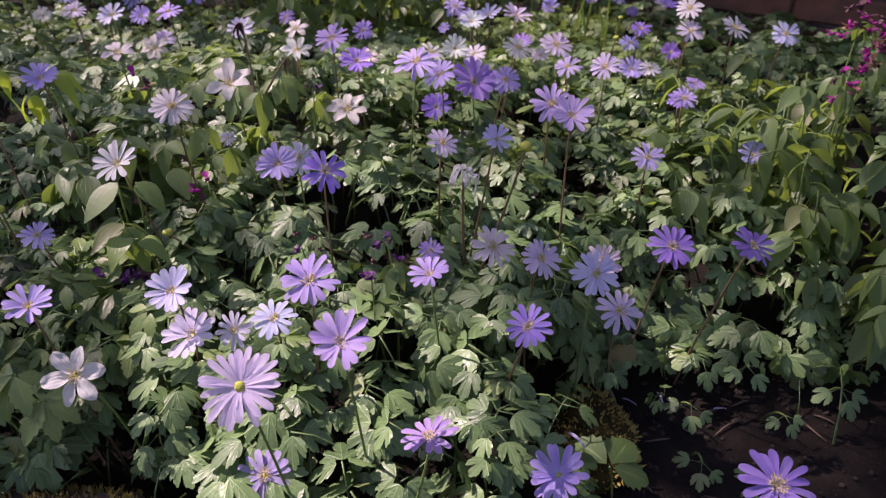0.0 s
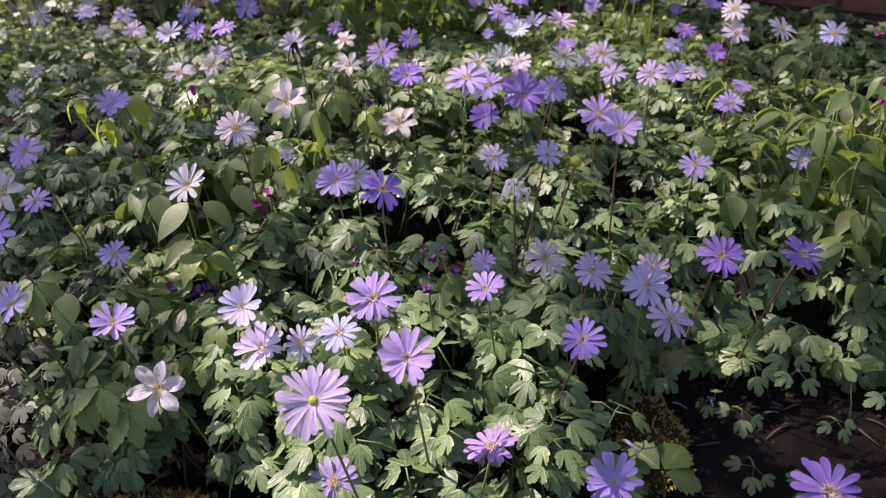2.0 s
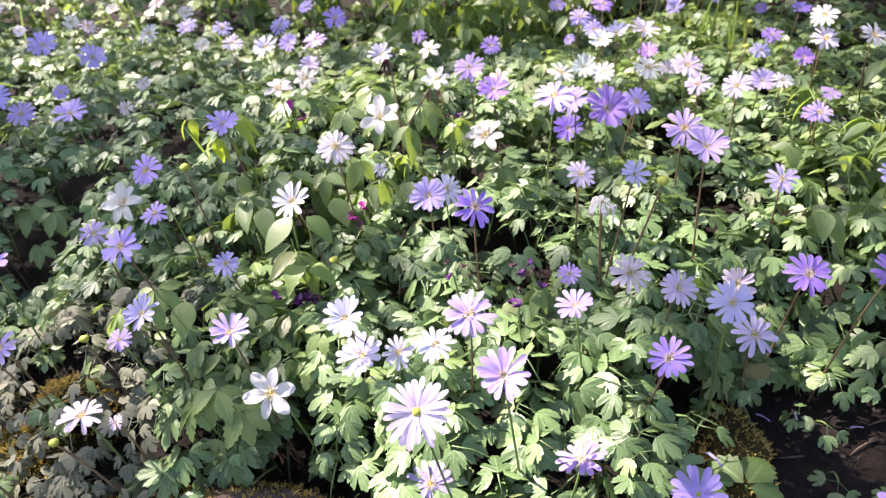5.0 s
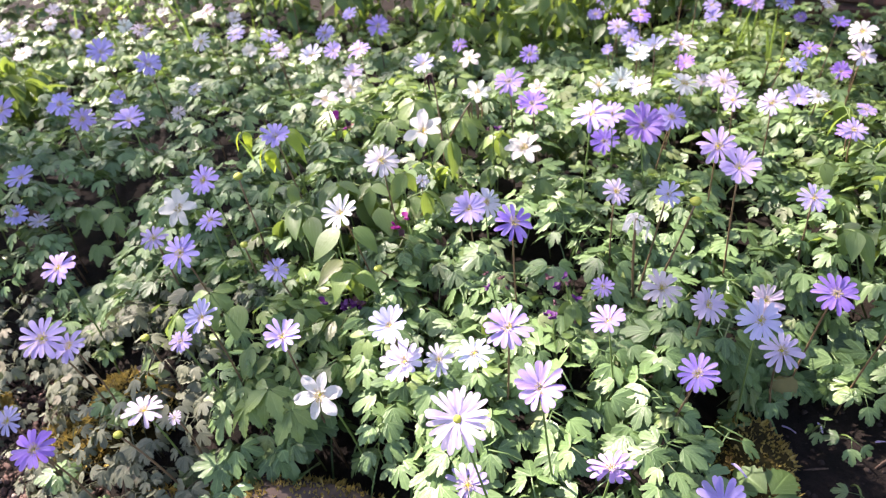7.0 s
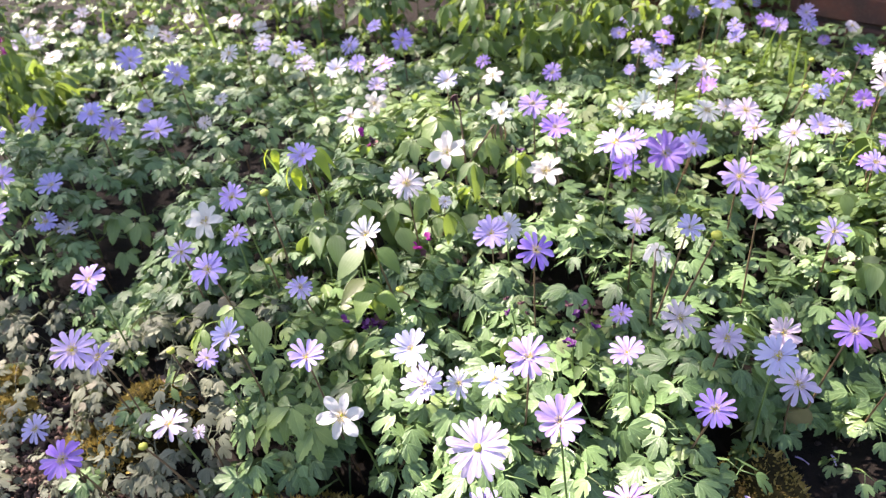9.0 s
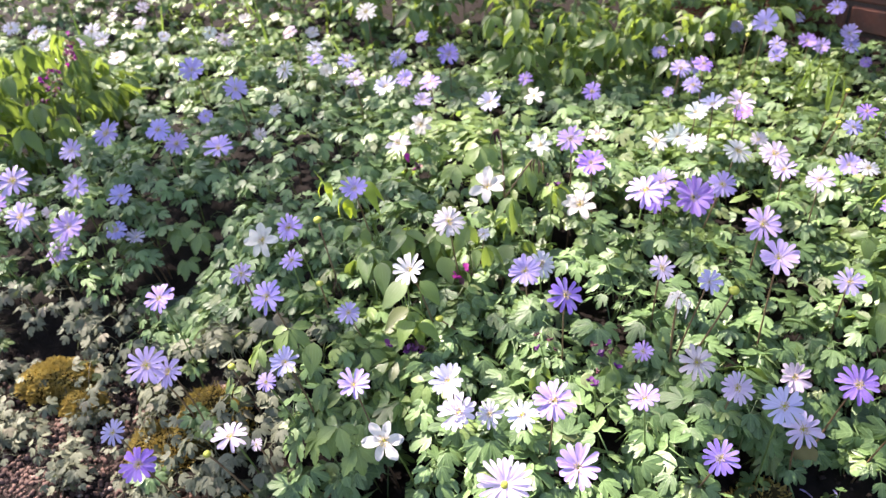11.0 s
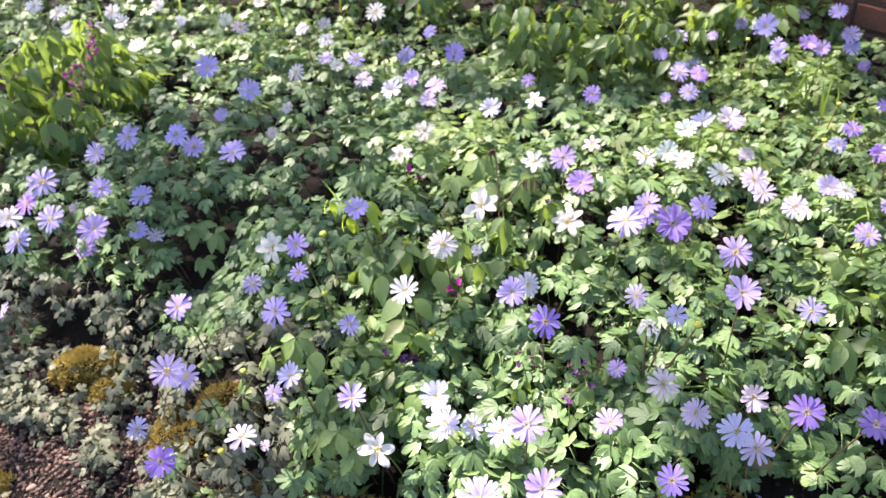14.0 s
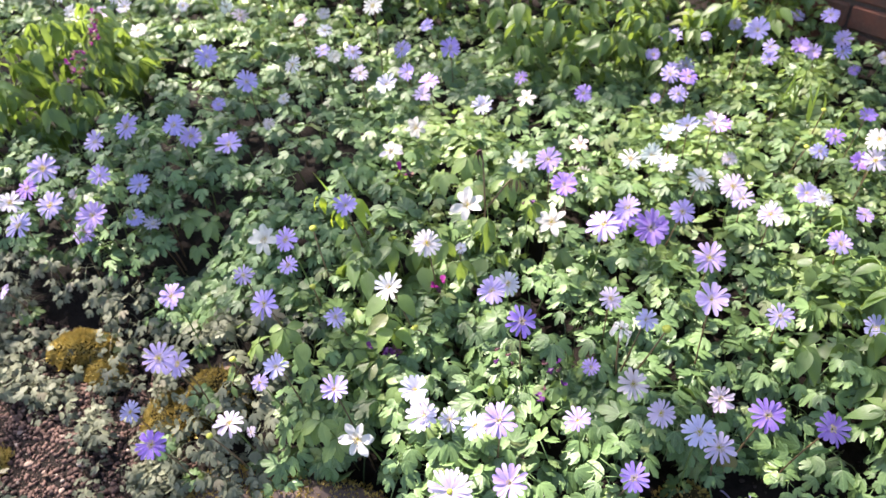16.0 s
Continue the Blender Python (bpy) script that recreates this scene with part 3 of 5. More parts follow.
def anemone(x, y, z, hue, mm, rng, facing=None):
    """One flower on its stalk."""
    wood = hue == "A"
    r = mm / (1700 if x < -0.45 and y > 0.6 else 1900)
    face = Vector(facing) if facing else Vector((rng.gauss(0, 0.20) - 0.1 * x, -0.50 + rng.gauss(0, 0.17), 0.85))
    if mm == 58 and hue == "v":                             # one that opens straight upward
        face = Vector((0.0, -0.28, 0.92))
    if wood and y < 0.8:
        face = face * 0.6 + Vector((0.0, -0.55, 0.25))
    face.normalize()
    base = Vector((x + rng.gauss(0, 0.02) + 0.02 * face.x, y + rng.uniform(0.0, 0.045), 0))
    base.z = soil_height(base.x, base.y)
    head = Vector((x, y, z))
    size = "large " if mm >= 50 else "small " if mm <= 30 else ""
    where = "at the bed's front edge" if y < 0.56 else "near the brick wall" if y > 1.5 else "above shaded leaves" if x < -0.45 else "above sunlit cut leaves"
    what = "white broad-petalled wood anemone" if wood else WORDS[hue] + " anemone, yellow heart"
    f = thing("wood_anemone" if wood else "anemone_flower", base, size + what + ", " + where, "flower", "anemone flowers")
    neck = head - face * r * 0.16
    pts = [p - base for p in curve_points(base, neck, Vector((0.2 * (x - base.x), 0.012, 0.0)) - face * 0.02, 8)]
    vs, fs = tube(pts, [0.00145 - 0.00007 * i for i in range(8)], 6)
    stem = part("stem", mesh_of("stem", vs, fs, GREEN_STEM if wood or rng.random() < 0.35 else STEM), f)
    if y < 1.2:                                             # a whorl of leaves half way up the stalk
        level = max(0.35, min(0.8, (canopy(x, y) + rng.uniform(-0.012, 0.012) - base.z) / (z - base.z)))
        joint = pts[round(level * 7)]
        for k in range(3):
            a = 120 * k + rng.uniform(-25, 25) + 37 * x
            part("bract_leaf", bract_meshes[rng.randrange(4) + (4 if rng.random() < 0.35 else 0)], stem, Matrix.Translation(joint) @ pose(0, 0, 0, 0, 0, a) @ pose(0, 0.002, 0, rng.gauss(2, 14), rng.gauss(0, 10), 0) @ Matrix.Scale(rng.uniform(0.030, 0.044), 4))
    turn = face.to_track_quat("Z", "Y").to_matrix().to_4x4()
    m = Matrix.Translation(head - base) @ turn @ Matrix.Scale(r, 4)
    count = rng.choice((6, 7, 7)) if wood else (22 if mm == 56 and hue == "q" else rng.randint(13, 16))
    meshes = BROAD if wood else RAY["cup" if rng.random() < 0.32 else "flat"]
    tone = [min(1.0, c * rng.uniform(0.9, 1.12)) for c in HUES[hue]]
    start = rng.uniform(0, 360)
    for k in range(count):
        a = start + 360 * k / count + rng.gauss(0, 7.0 if wood else 2.6)
        p = part("petal", meshes[rng.randrange(len(meshes))], f, m @ pose(0, 0, 0.02 * (k % 2), 0, 0, a) @ pose(0, 0, 0, rng.gauss(0, 5), rng.gauss(0, 6), 0) @ Matrix.Diagonal((rng.uniform(0.85, 1.12) * (0.78 if count == 22 else 1.0), rng.uniform(0.86, 1.06), 1, 1)))
        p.color = (*tone, 1)
    dome = (mm == 56 and hue == "q") or (mm == 46 and y < 0.41)
    if dome:
        part("flower_disc", GREEN_DISC, f, m @ Matrix.Scale(1.6 if mm == 56 else 1.3, 4), "yellow-green domed heart")
        return f
    disc = part("flower_disc", DARK_DISC if hue in "mv" else DISC_MESH, f, m, "dark domed heart" if hue in "mv" else "yellow domed heart")
    part("stamen_ring", STAMENS[rng.randrange(3)], disc, None, "ring of fine buff stamens")
    return f


rng = random.Random(33)
FRONT = [(-0.416, 0.483, 0.253, "l", 36), (-0.435, 0.462, 0.238, "l", 24), (-0.335, 0.483, 0.23, "l", 40), (-0.231, 0.52, 0.219, "p", 44), (-0.218, 0.508, 0.18, "q", 48), (-0.181, 0.508, 0.186, "p", 34), (-0.14, 0.49, 0.213, "p", 38), (-0.103, 0.471, 0.264, "m", 46), (-0.068, 0.385, 0.275, "m", 43), (-0.136, 0.372, 0.248, "q", 56), (-0.009, 0.368, 0.204, "m", 41), (-0.14, 0.398, 0.129, "l", 45), (0.067, 0.459, 0.229, "v", 40), (-0.011, 0.513, 0.241, "l", 36), (-0.287, 0.439, 0.197, "A", 50), (-0.484, 0.431, 0.166, "p", 44), (-0.569, 0.368, 0.172, "v", 44), (-0.647, 0.419, 0.15, "l", 34), (-0.452, 0.432, 0.158, "w", 17)]
FRONT_2 = [(-0.605, 0.471, 0.225, "l", 50), (-0.585, 0.481, 0.207, "l", 42), (0.093, 0.404, 0.122, "l", 46), (0.253, 0.38, 0.139, "v", 58)]
MIDDLE = [(0.174, 0.589, 0.144, "p", 46), (0.139, 0.561, 0.208, "p", 44), (0.17, 0.666, 0.151, "q", 40), (0.088, 0.566, 0.222, "p", 38), (0.049, 0.623, 0.198, "w", 44), (-0.013, 0.662, 0.168, "l", 28), (0.05, 0.65, 0.301, "p", 30), (-0.001, 0.706, 0.271, "p", 35), (-0.11, 0.623, 0.281, "v", 45), (-0.171, 0.698, 0.251, "l", 42), (-0.154, 0.724, 0.245, "w", 40), (-0.308, 0.64, 0.28, "w", 42), (-0.396, 0.621, 0.212, "l", 34), (-0.25, 0.843, 0.283, "A", 56), (-0.275, 0.716, 0.307, "w", 42), (-0.417, 0.749, 0.324, "l", 38), (-0.03, 0.799, 0.324, "l", 52), (0.128, 0.838, 0.26, "l", 50)]
MIDDLE_2 = [(0.13, 0.711, 0.298, "l", 47), (-0.247, 0.791, 0.237, "q", 20)]
RIGHT = [(0.222, 0.612, 0.205, "v", 45), (0.237, 0.787, 0.215, "l", 37), (0.214, 0.961, 0.262, "p", 42), (0.314, 1.248, 0.202, "l", 35), (0.339, 1.286, 0.215, "v", 37), (0.285, 1.105, 0.207, "l", 39), (0.308, 1.084, 0.216, "w", 35), (0.33, 0.975, 0.212, "l", 40), (0.39, 1.263, 0.181, "v", 37), (0.389, 1.177, 0.243, "q", 45), (0.389, 1.2, 0.273, "w", 45), (0.388, 1.318, 0.246, "v", 35), (0.299, 0.61, 0.206, "v", 45), (0.367, 0.803, 0.21, "l", 34), (0.381, 1.088, 0.191, "l", 32), (0.436, 1.121, 0.265, "w", 46), (0.529, 1.153, 0.246, "p", 46), (0.331, 1, 0.2, "v", 30)]
LEFT_BANK = [(-0.479, 0.573, 0.268, "l", 46), (-0.558, 0.643, 0.24, "l", 31), (-0.582, 0.75, 0.217, "A", 48), (-0.496, 0.677, 0.245, "l", 30), (-0.485, 0.673, 0.305, "l", 36), (-0.641, 0.57, 0.245, "l", 42), (-0.883, 0.828, 0.22, "l", 40), (-0.869, 0.775, 0.187, "l", 34), (-0.845, 0.786, 0.168, "w", 30), (-0.92, 0.889, 0.305, "l", 46), (-1.038, 0.776, 0.269, "l", 52), (-1.076, 0.757, 0.23, "v", 42), (-0.97, 0.704, 0.253, "l", 44), (-1.074, 0.709, 0.234, "w", 42), (-1.058, 0.693, 0.197, "l", 48), (-0.968, 0.74, 0.16, "l", 42), (-0.907, 0.723, 0.226, "l", 47), (-0.955, 0.815, 0.239, "l", 36)]
LEFT_BANK_2 = [(-0.968, 0.85, 0.289, "l", 37), (-1.055, 0.6, 0.117, "l", 30), (-1.035, 0.814, 0.18, "w", 24)]
BACK_LEFT = [(-0.738, 0.927, 0.267, "l", 44), (-0.826, 0.937, 0.265, "l", 40), (-0.842, 0.921, 0.299, "l", 40), (-0.868, 1.099, 0.234, "l", 28), (-0.938, 1.194, 0.285, "l", 48), (-0.798, 1.115, 0.287, "l", 42), (-0.764, 1.185, 0.21, "w", 26), (-0.713, 1.166, 0.307, "w", 36), (-0.708, 1.29, 0.276, "l", 32), (-0.729, 1.379, 0.211, "w", 30), (-0.653, 1.323, 0.261, "l", 36), (-0.605, 1.245, 0.257, "p", 36), (-0.531, 1.216, 0.257, "p", 42), (-0.569, 1.406, 0.235, "l", 38), (-0.527, 1.324, 0.226, "l", 34), (-0.452, 1.249, 0.254, "m", 40), (-0.462, 1.433, 0.236, "m", 45), (-0.482, 1.286, 0.196, "p", 34)]
BACK_LEFT_2 = [(-0.551, 1.539, 0.229, "l", 34), (-0.791, 1.363, 0.304, "w", 32), (-1.615, 1.833, 0.154, "w", 32), (-0.621, 1.39, 0.341, "w", 42), (-1.27, 1.388, 0.22, "w", 42), (-1.053, 1.519, 0.22, "w", 40), (-0.789, 1.465, 0.23, "w", 34), (-1.429, 1.454, 0.22, "w", 38), (-1.117, 1.56, 0.22, "w", 34), (-1.46, 1.78, 0.2, "w", 34), (-1.266, 1.579, 0.2, "w", 28), (-1.097, 1.709, 0.2, "w", 32), (-0.829, 1.548, 0.23, "w", 30), (-0.76, 1.101, 0.2, "w", 24)]
BACK = [(-0.325, 1.212, 0.235, "p", 44), (-0.254, 1.3, 0.211, "A", 42), (-0.149, 1.4, 0.178, "v", 40), (-0.147, 0.981, 0.294, "m", 45), (-0.196, 0.988, 0.275, "A", 42), (-0.111, 0.944, 0.274, "v", 46), (-0.119, 1.169, 0.202, "A", 40), (-0.102, 1.129, 0.162, "w", 36), (-0.093, 1.104, 0.145, "w", 32), (-0.122, 0.901, 0.227, "A", 52), (-0.428, 1.095, 0.243, "A", 45), (-0.423, 0.957, 0.282, "A", 45), (-0.003, 0.916, 0.268, "l", 46), (-0.009, 0.961, 0.205, "v", 42), (0.037, 0.867, 0.276, "v", 57), (0.082, 0.956, 0.246, "l", 42), (0.152, 0.997, 0.279, "p", 46), (0.174, 1.018, 0.242, "l", 40)]
BACK_2 = [(0.103, 1.022, 0.267, "w", 46), (-0.018, 1.096, 0.236, "w", 44), (0.018, 1.121, 0.234, "w", 40), (0.047, 1.108, 0.23, "w", 40), (0.071, 1.176, 0.268, "p", 44), (0.043, 1.146, 0.267, "w", 38), (0.117, 1.214, 0.256, "q", 50), (0.143, 1.345, 0.172, "v", 38), (0.061, 1.387, 0.251, "v", 40), (-0.286, 1.387, 0.207, "v", 34), (0.156, 1.188, 0.2, "w", 30), (0.002, 1.41, 0.18, "l", 24)]
BY_THE_WALL = [(0.055, 1.655, 0.131, "l", 46), (0.017, 1.826, 0.119, "l", 42), (0.433, 1.734, 0.121, "v", 27), (0.245, 1.732, 0.129, "l", 42), (-0.381, 1.646, 0.126, "v", 27), (0.091, 1.739, 0.17, "l", 27), (-0.006, 1.977, 0.077, "l", 44), (0.195, 1.648, 0.238, "l", 58), (0.354, 1.769, 0.233, "l", 42), (0.4, 1.8, 0.162, "l", 46), (0.304, 1.748, 0.161, "v", 42), (0.338, 1.75, 0.15, "l", 38), (0.157, 1.864, 0.15, "l", 38), (0.405, 1.783, 0.14, "l", 42), (0.309, 1.961, 0.14, "l", 40), (0.315, 1.785, 0.15, "v", 34), (0.495, 1.771, 0.14, "w", 34), (0.242, 1.753, 0.15, "l", 40)]
BY_THE_WALL_2 = [(-0.004, 1.672, 0.2, "l", 38), (0.023, 1.482, 0.2, "l", 42), (0.047, 1.403, 0.2, "l", 40), (-0.021, 1.563, 0.2, "l", 34), (-1.663, 1.577, 0.2, "w", 52), (-1.499, 1.598, 0.2, "w", 44), (-1.426, 1.542, 0.2, "w", 40), (-1.557, 1.485, 0.2, "w", 36), (-1.772, 1.606, 0.2, "w", 44), (-1.394, 1.665, 0.2, "w", 36), (0.022, 1.563, 0.17, "l", 36)]
for group in (FRONT, FRONT_2, MIDDLE, MIDDLE_2, RIGHT, LEFT_BANK, LEFT_BANK_2, BACK_LEFT, BACK_LEFT_2, BACK, BACK_2, BY_THE_WALL, BY_THE_WALL_2):
    for x, y, z, hue, mm in group:
        anemone(x, y, z, hue, mm, rng)


# ---- buds, seed heads and a spent flower ----
def bud(x, y, z, foot, rng, size=0.0055):
    """A green seed head on a bent stalk."""
    base = Vector((foot[0], foot[1], soil_height(*foot)))
    f = thing("anemone_seed_head", base, "round yellow-green seed head on a bent stalk", "seed head", "anemone seed heads")
    head = Vector((x, y, z)) - base
    vs, fs = tube(curve_points((0, 0, 0), head, (0.25 * head.x, 0, 0.035), 9), [0.0016 - 0.00007 * i for i in range(9)], 6)
    part("stem", mesh_of("stem", vs, fs, STEM), f)
    part("seed_head", disc_mesh(size * 1.15, "seed_head", SEED), f, Matrix.Translation(head), "knobbly yellow-green head")


SEED = plain_material("seed_head", (0.22, 0.26, 0.03), (0.40, 0.42, 0.06), 600.0, 0.6)
rng = random.Random(41)
for x, y, z, fx, fy in ((0.078, 0.645, 0.294, 0.01, 0.69), (0.289, 1.241, 0.212, 0.25, 1.26), (-0.516, 0.418, 0.14, -0.47, 0.44), (-0.528, 0.526, 0.18, -0.49, 0.53), (-0.458, 0.673, 0.21, -0.45, 0.69), (-0.478, 0.741, 0.27, -0.44, 0.73), (0.33, 1.40, 0.2, 0.32, 1.44), (0.16, 1.62, 0.22, 0.15, 1.65), (0.28, 1.30, 0.19, 0.27, 1.33), (-0.274, 0.636, 0.205, -0.16, 0.70)):
    bud(x, y, z, (fx, fy), rng, 0.0045 if y > 1 or z < 0.25 else 0.0055)


def spent_flower(x, y, z, rng):
    base = Vector((x + 0.015, y + 0.03, soil_height(x, y)))
    f = thing("spent_anemone", base, "withered white anemone with limp hanging petals", "flower")
    head = Vector((x, y, z + 0.012)) - base
    vs, fs = tube(curve_points((0, 0, 0), head, (-0.012, 0, 0.02), 8), [0.0015] * 8, 6)
    part("stem", mesh_of("stem", vs, fs, STEM), f)
    for k in range(8):
        a = 2 * math.pi * k / 8 + rng.uniform(-0.3, 0.3)
        out = Vector((math.cos(a), math.sin(a), 0))
        w = rng.uniform(0.0022, 0.0035)
        length = rng.uniform(0.016, 0.026)
        side = out.cross(Vector((0, 0, 1)))
        vs, uv = [], []
        for i in range(6):
            t = i / 5
            p = head + out * (0.004 + 0.010 * math.sin(t * 2.2)) - Vector((0, 0, length * t * t + 0.004 * math.sin(6 * t + k)))
            for c in (-1, 0, 1):
                vs.append(p + side * c * w * math.sin(0.4 + 2.5 * t) + out * 0.0015 * (1 - abs(c)))
                uv.append((c, t))
        fs = [(i * 3 + c, i * 3 + c + 1, i * 3 + c + 4, i * 3 + c + 3) for i in range(5) for c in range(2)]
        part("petal", mesh_of("petal", vs, fs, WITHER, uv), f)


spent_flower(0.021, 0.664, 0.25, rng)


# ---- vetchling: pointed leaflets in pairs, pea flowers ----
rng = random.Random(51)
V_LEAF = [mesh_of("leaflet", *p[:2], VETCH, p[2]) for p in (leaflet(LANCE, 1.0, f, d, t) for f, d, t in ((0.35, 0.25, 0.1), (0.2, 0.45, -0.2), (0.45, 0.15, 0.0), (0.3, 0.6, 0.25)))]


def pea_mesh(material):
    """A small pea flower: a banner, two wings and a calyx."""
    pieces = []
    for sx, wide, tall, back in ((0, 0.36, 0.85, 0.25), (-0.12, 0.2, 0.65, -0.1), (0.12, 0.2, 0.65, -0.1)):
        vs, fs, uv = leaflet(((0.0, 0.0), (0.3 * wide, 0.2), (wide, 0.55), (0.8 * wide, 0.85), (0.0, 1.0)), 1.0, 0.5, -0.3)
        pieces.append(moved((vs, fs, uv), pose(sx, 0, 0, 60 * back * 2, 0, 0) @ Matrix.Scale(tall, 4)))
    vs, fs = tube([(0, -0.35, 0.05), (0, -0.1, 0.02), (0, 0.3, 0)], (0.06, 0.17, 0.15), 6)
    pieces.append((vs, fs, [(0.5, 0.5)] * len(vs)))
    vs, fs, uv = joined(pieces)
    return mesh_of("pea_flower", vs, fs, material, uv)


PEA = {"magenta": pea_mesh(MAGENTA), "purple": pea_mesh(PURPLE), "faded": pea_mesh(PINK_BROWN), "tan": pea_mesh(plain_material("tan_calyx", (0.20, 0.07, 0.07), (0.36, 0.17, 0.13), 200.0, 0.6, 0.2))}


def vetchling(foot, top, rng, pairs=3, size=0.034, flowers=(), droop=40, spread=1.0, low=0.35):
    """A stem with pairs of pointed leaflets and perhaps a raceme of pea flowers."""
    base = Vector((foot[0], foot[1], soil_height(*foot)))
    what = "green vetchling stem with pointed drooping leaflets" + (" and small %s pea flowers" % flowers[0] if flowers else "")
    f = thing("vetchling", base, what, "plant", "vetchling stems")
    head = Vector(top) - base
    pts = curve_points((0, 0, 0), head, (rng.gauss(0, 0.012), rng.gauss(0, 0.012), 0.02), 10)
    vs, fs = tube(pts, [0.0016 - 0.00008 * i for i in range(10)], 5)
    part("stem", mesh_of("stem", vs, fs, GREEN_STEM), f)
    turn = rng.uniform(0, 360)
    for k in range(pairs):
        t = low + (1 - low) * (k + 0.6) / pairs
        p = pts[min(9, int(t * 9))]
        turn += 137 + rng.gauss(0, 20)
        way = Vector((math.cos(radians(turn)), math.sin(radians(turn)), rng.uniform(0.1, 0.6)))
        reach = rng.uniform(0.018, 0.032) * spread
        tip = p + way * reach
        vs, fs = tube(curve_points(p, tip, (0, 0, 0.004), 4), [0.0007] * 4, 4)
        stalk = part("leaf_stalk", mesh_of("leaf_stalk", vs, fs, GREEN_STEM), f)
        for j, (share, a) in enumerate(((0.45, 62), (0.45, -62), (1.0, 28), (1.0, -28))):
            q = p + way * reach * share
            s = size * rng.uniform(0.75, 1.2) * (1.0 if j > 1 else 0.85)
            m = Matrix.Translation(q) @ pose(0, 0, 0, 0, 0, turn - 90 + a + rng.gauss(0, 10)) @ pose(0, 0, 0, -rng.gauss(droop, 16), rng.gauss(0, 14), 0) @ Matrix.Scale(s, 4)
            part("leaflet", V_LEAF[rng.randrange(4)], stalk, m)
    if flowers:
        kind, count = flowers
        for k in range(count):
            p = head + Vector((rng.gauss(0, 0.011), rng.gauss(0, 0.010), (-0.045 if kind == "magenta" else -0.016) * k / max(count, 1) + 0.008))
            m = Matrix.Translation(p) @ pose(0, 0, 0, rng.uniform(-50, 10), 0, rng.uniform(0, 360)) @ Matrix.Scale(rng.uniform(0.012, 0.016) * (1.0 if kind == "magenta" else 0.65), 4)
            part("pea_flower", PEA[rng.choice((kind, kind, kind, "faded", "tan") if kind == "magenta" else (kind, kind, "faded"))], f, m)
    return f


def vetch_clump(cx, cy, rx, ry, z0, z1, count, rng, blooms=(), **kw):
    for k in range(count):
        a, r = rng.uniform(0, 2 * math.pi), math.sqrt(rng.random())
        x, y = cx + rx * r * math.cos(a), cy + ry * r * math.sin(a)
        lean = 0.06 * r
        vetchling((x, y), (x + lean * math.cos(a) + rng.gauss(0, 0.015), y + lean * math.sin(a) + rng.gauss(0, 0.015), rng.uniform(z0, z1) * (1 - 0.25 * r * r)), rng, rng.choice((3, 4, 4)), flowers=blooms[k] if k < len(blooms) else (), **kw)


vetch_clump(0.51, 0.86, 0.19, 0.21, 0.17, 0.30, 50, rng, size=0.046, droop=34)
vetch_clump(-1.43, 1.20, 0.19, 0.24, 0.22, 0.34, 42, rng, size=0.054, droop=44)
vetch_clump(-0.17, 1.68, 0.22, 0.12, 0.24, 0.36, 24, rng, size=0.050, droop=30)
vetch_clump(0.10, 1.97, 0.20, 0.08, 0.17, 0.27, 16, rng, size=0.048, droop=30)
vetch_clump(-0.58, 1.98, 0.26, 0.10, 0.22, 0.34, 14, rng, size=0.052, droop=30)
for x, y, z, n in ((0.545, 0.983, 0.33, 14), (0.56, 0.95, 0.29, 12), (0.585, 1.0, 0.30, 12), (0.52, 0.93, 0.26, 8)):
    vetchling((x - 0.01, y + 0.01), (x, y, z), rng, 3, flowers=("magenta", n))
for x, y, z, n in ((-1.236, 1.198, 0.315, 9), (-1.185, 1.063, 0.295, 9), (-1.205, 1.12, 0.305, 8), (-1.27, 1.25, 0.32, 7)):
    vetchling((x - 0.02, y + 0.02), (x, y, z), rng, 3, flowers=("magenta", n))
# stems among the anemones
def hanging(foot, top, leaflets, label, material, rng, blooms=0):
    """A stem whose top carries a few large arching leaflets: (offset, turn, tilt, droop, length, width)."""
    base = Vector((foot[0], foot[1], soil_height(*foot)))
    f = thing("vetchling", base, label, "plant", "vetchling stems")
    head = Vector(top) - base
    vs, fs = tube(curve_points((0, 0, 0), head, (0.004, 0.004, 0.03), 10), [0.0016 - 0.00008 * i for i in range(10)], 6)
    part("stem", mesh_of("stem", vs, fs, GREEN_STEM), f)
    for offset, turn, tilt, droop, length, width in leaflets:
        spot = head + Vector(offset)
        if Vector(offset).length > 0.01:
            vs, fs = tube(curve_points(head - Vector((0, 0, 0.01)), spot, (0, 0, 0.006), 6), [0.0008] * 6, 5)
            part("leaf_stalk", mesh_of("leaf_stalk", vs, fs, GREEN_STEM), f)
        fine = [(float(np.interp(v, [q[1] for q in OVATE], [q[0] for q in OVATE])) * width, v) for v in np.linspace(0, 1, 13)]
        p = leaflet(fine, length, 0.30, droop)
        part("leaflet", mesh_of("leaflet", p[0], p[1], material, p[2]), f, Matrix.Translation(spot) @ pose(0, 0, 0, 0, 0, turn) @ pose(0, 0.002, 0, tilt, 0, 0))
    for k in range(blooms):
        m = Matrix.Translation(head + Vector((rng.gauss(-0.006, 0.013), rng.gauss(-0.014, 0.006), -0.030 - 0.008 * rng.random()))) @ pose(0, 0, 0, rng.uniform(-50, 10), 0, rng.uniform(0, 360)) @ Matrix.Scale(0.013, 4)
        part("pea_flower", PEA["purple" if k % 3 else "faded"], f, m)


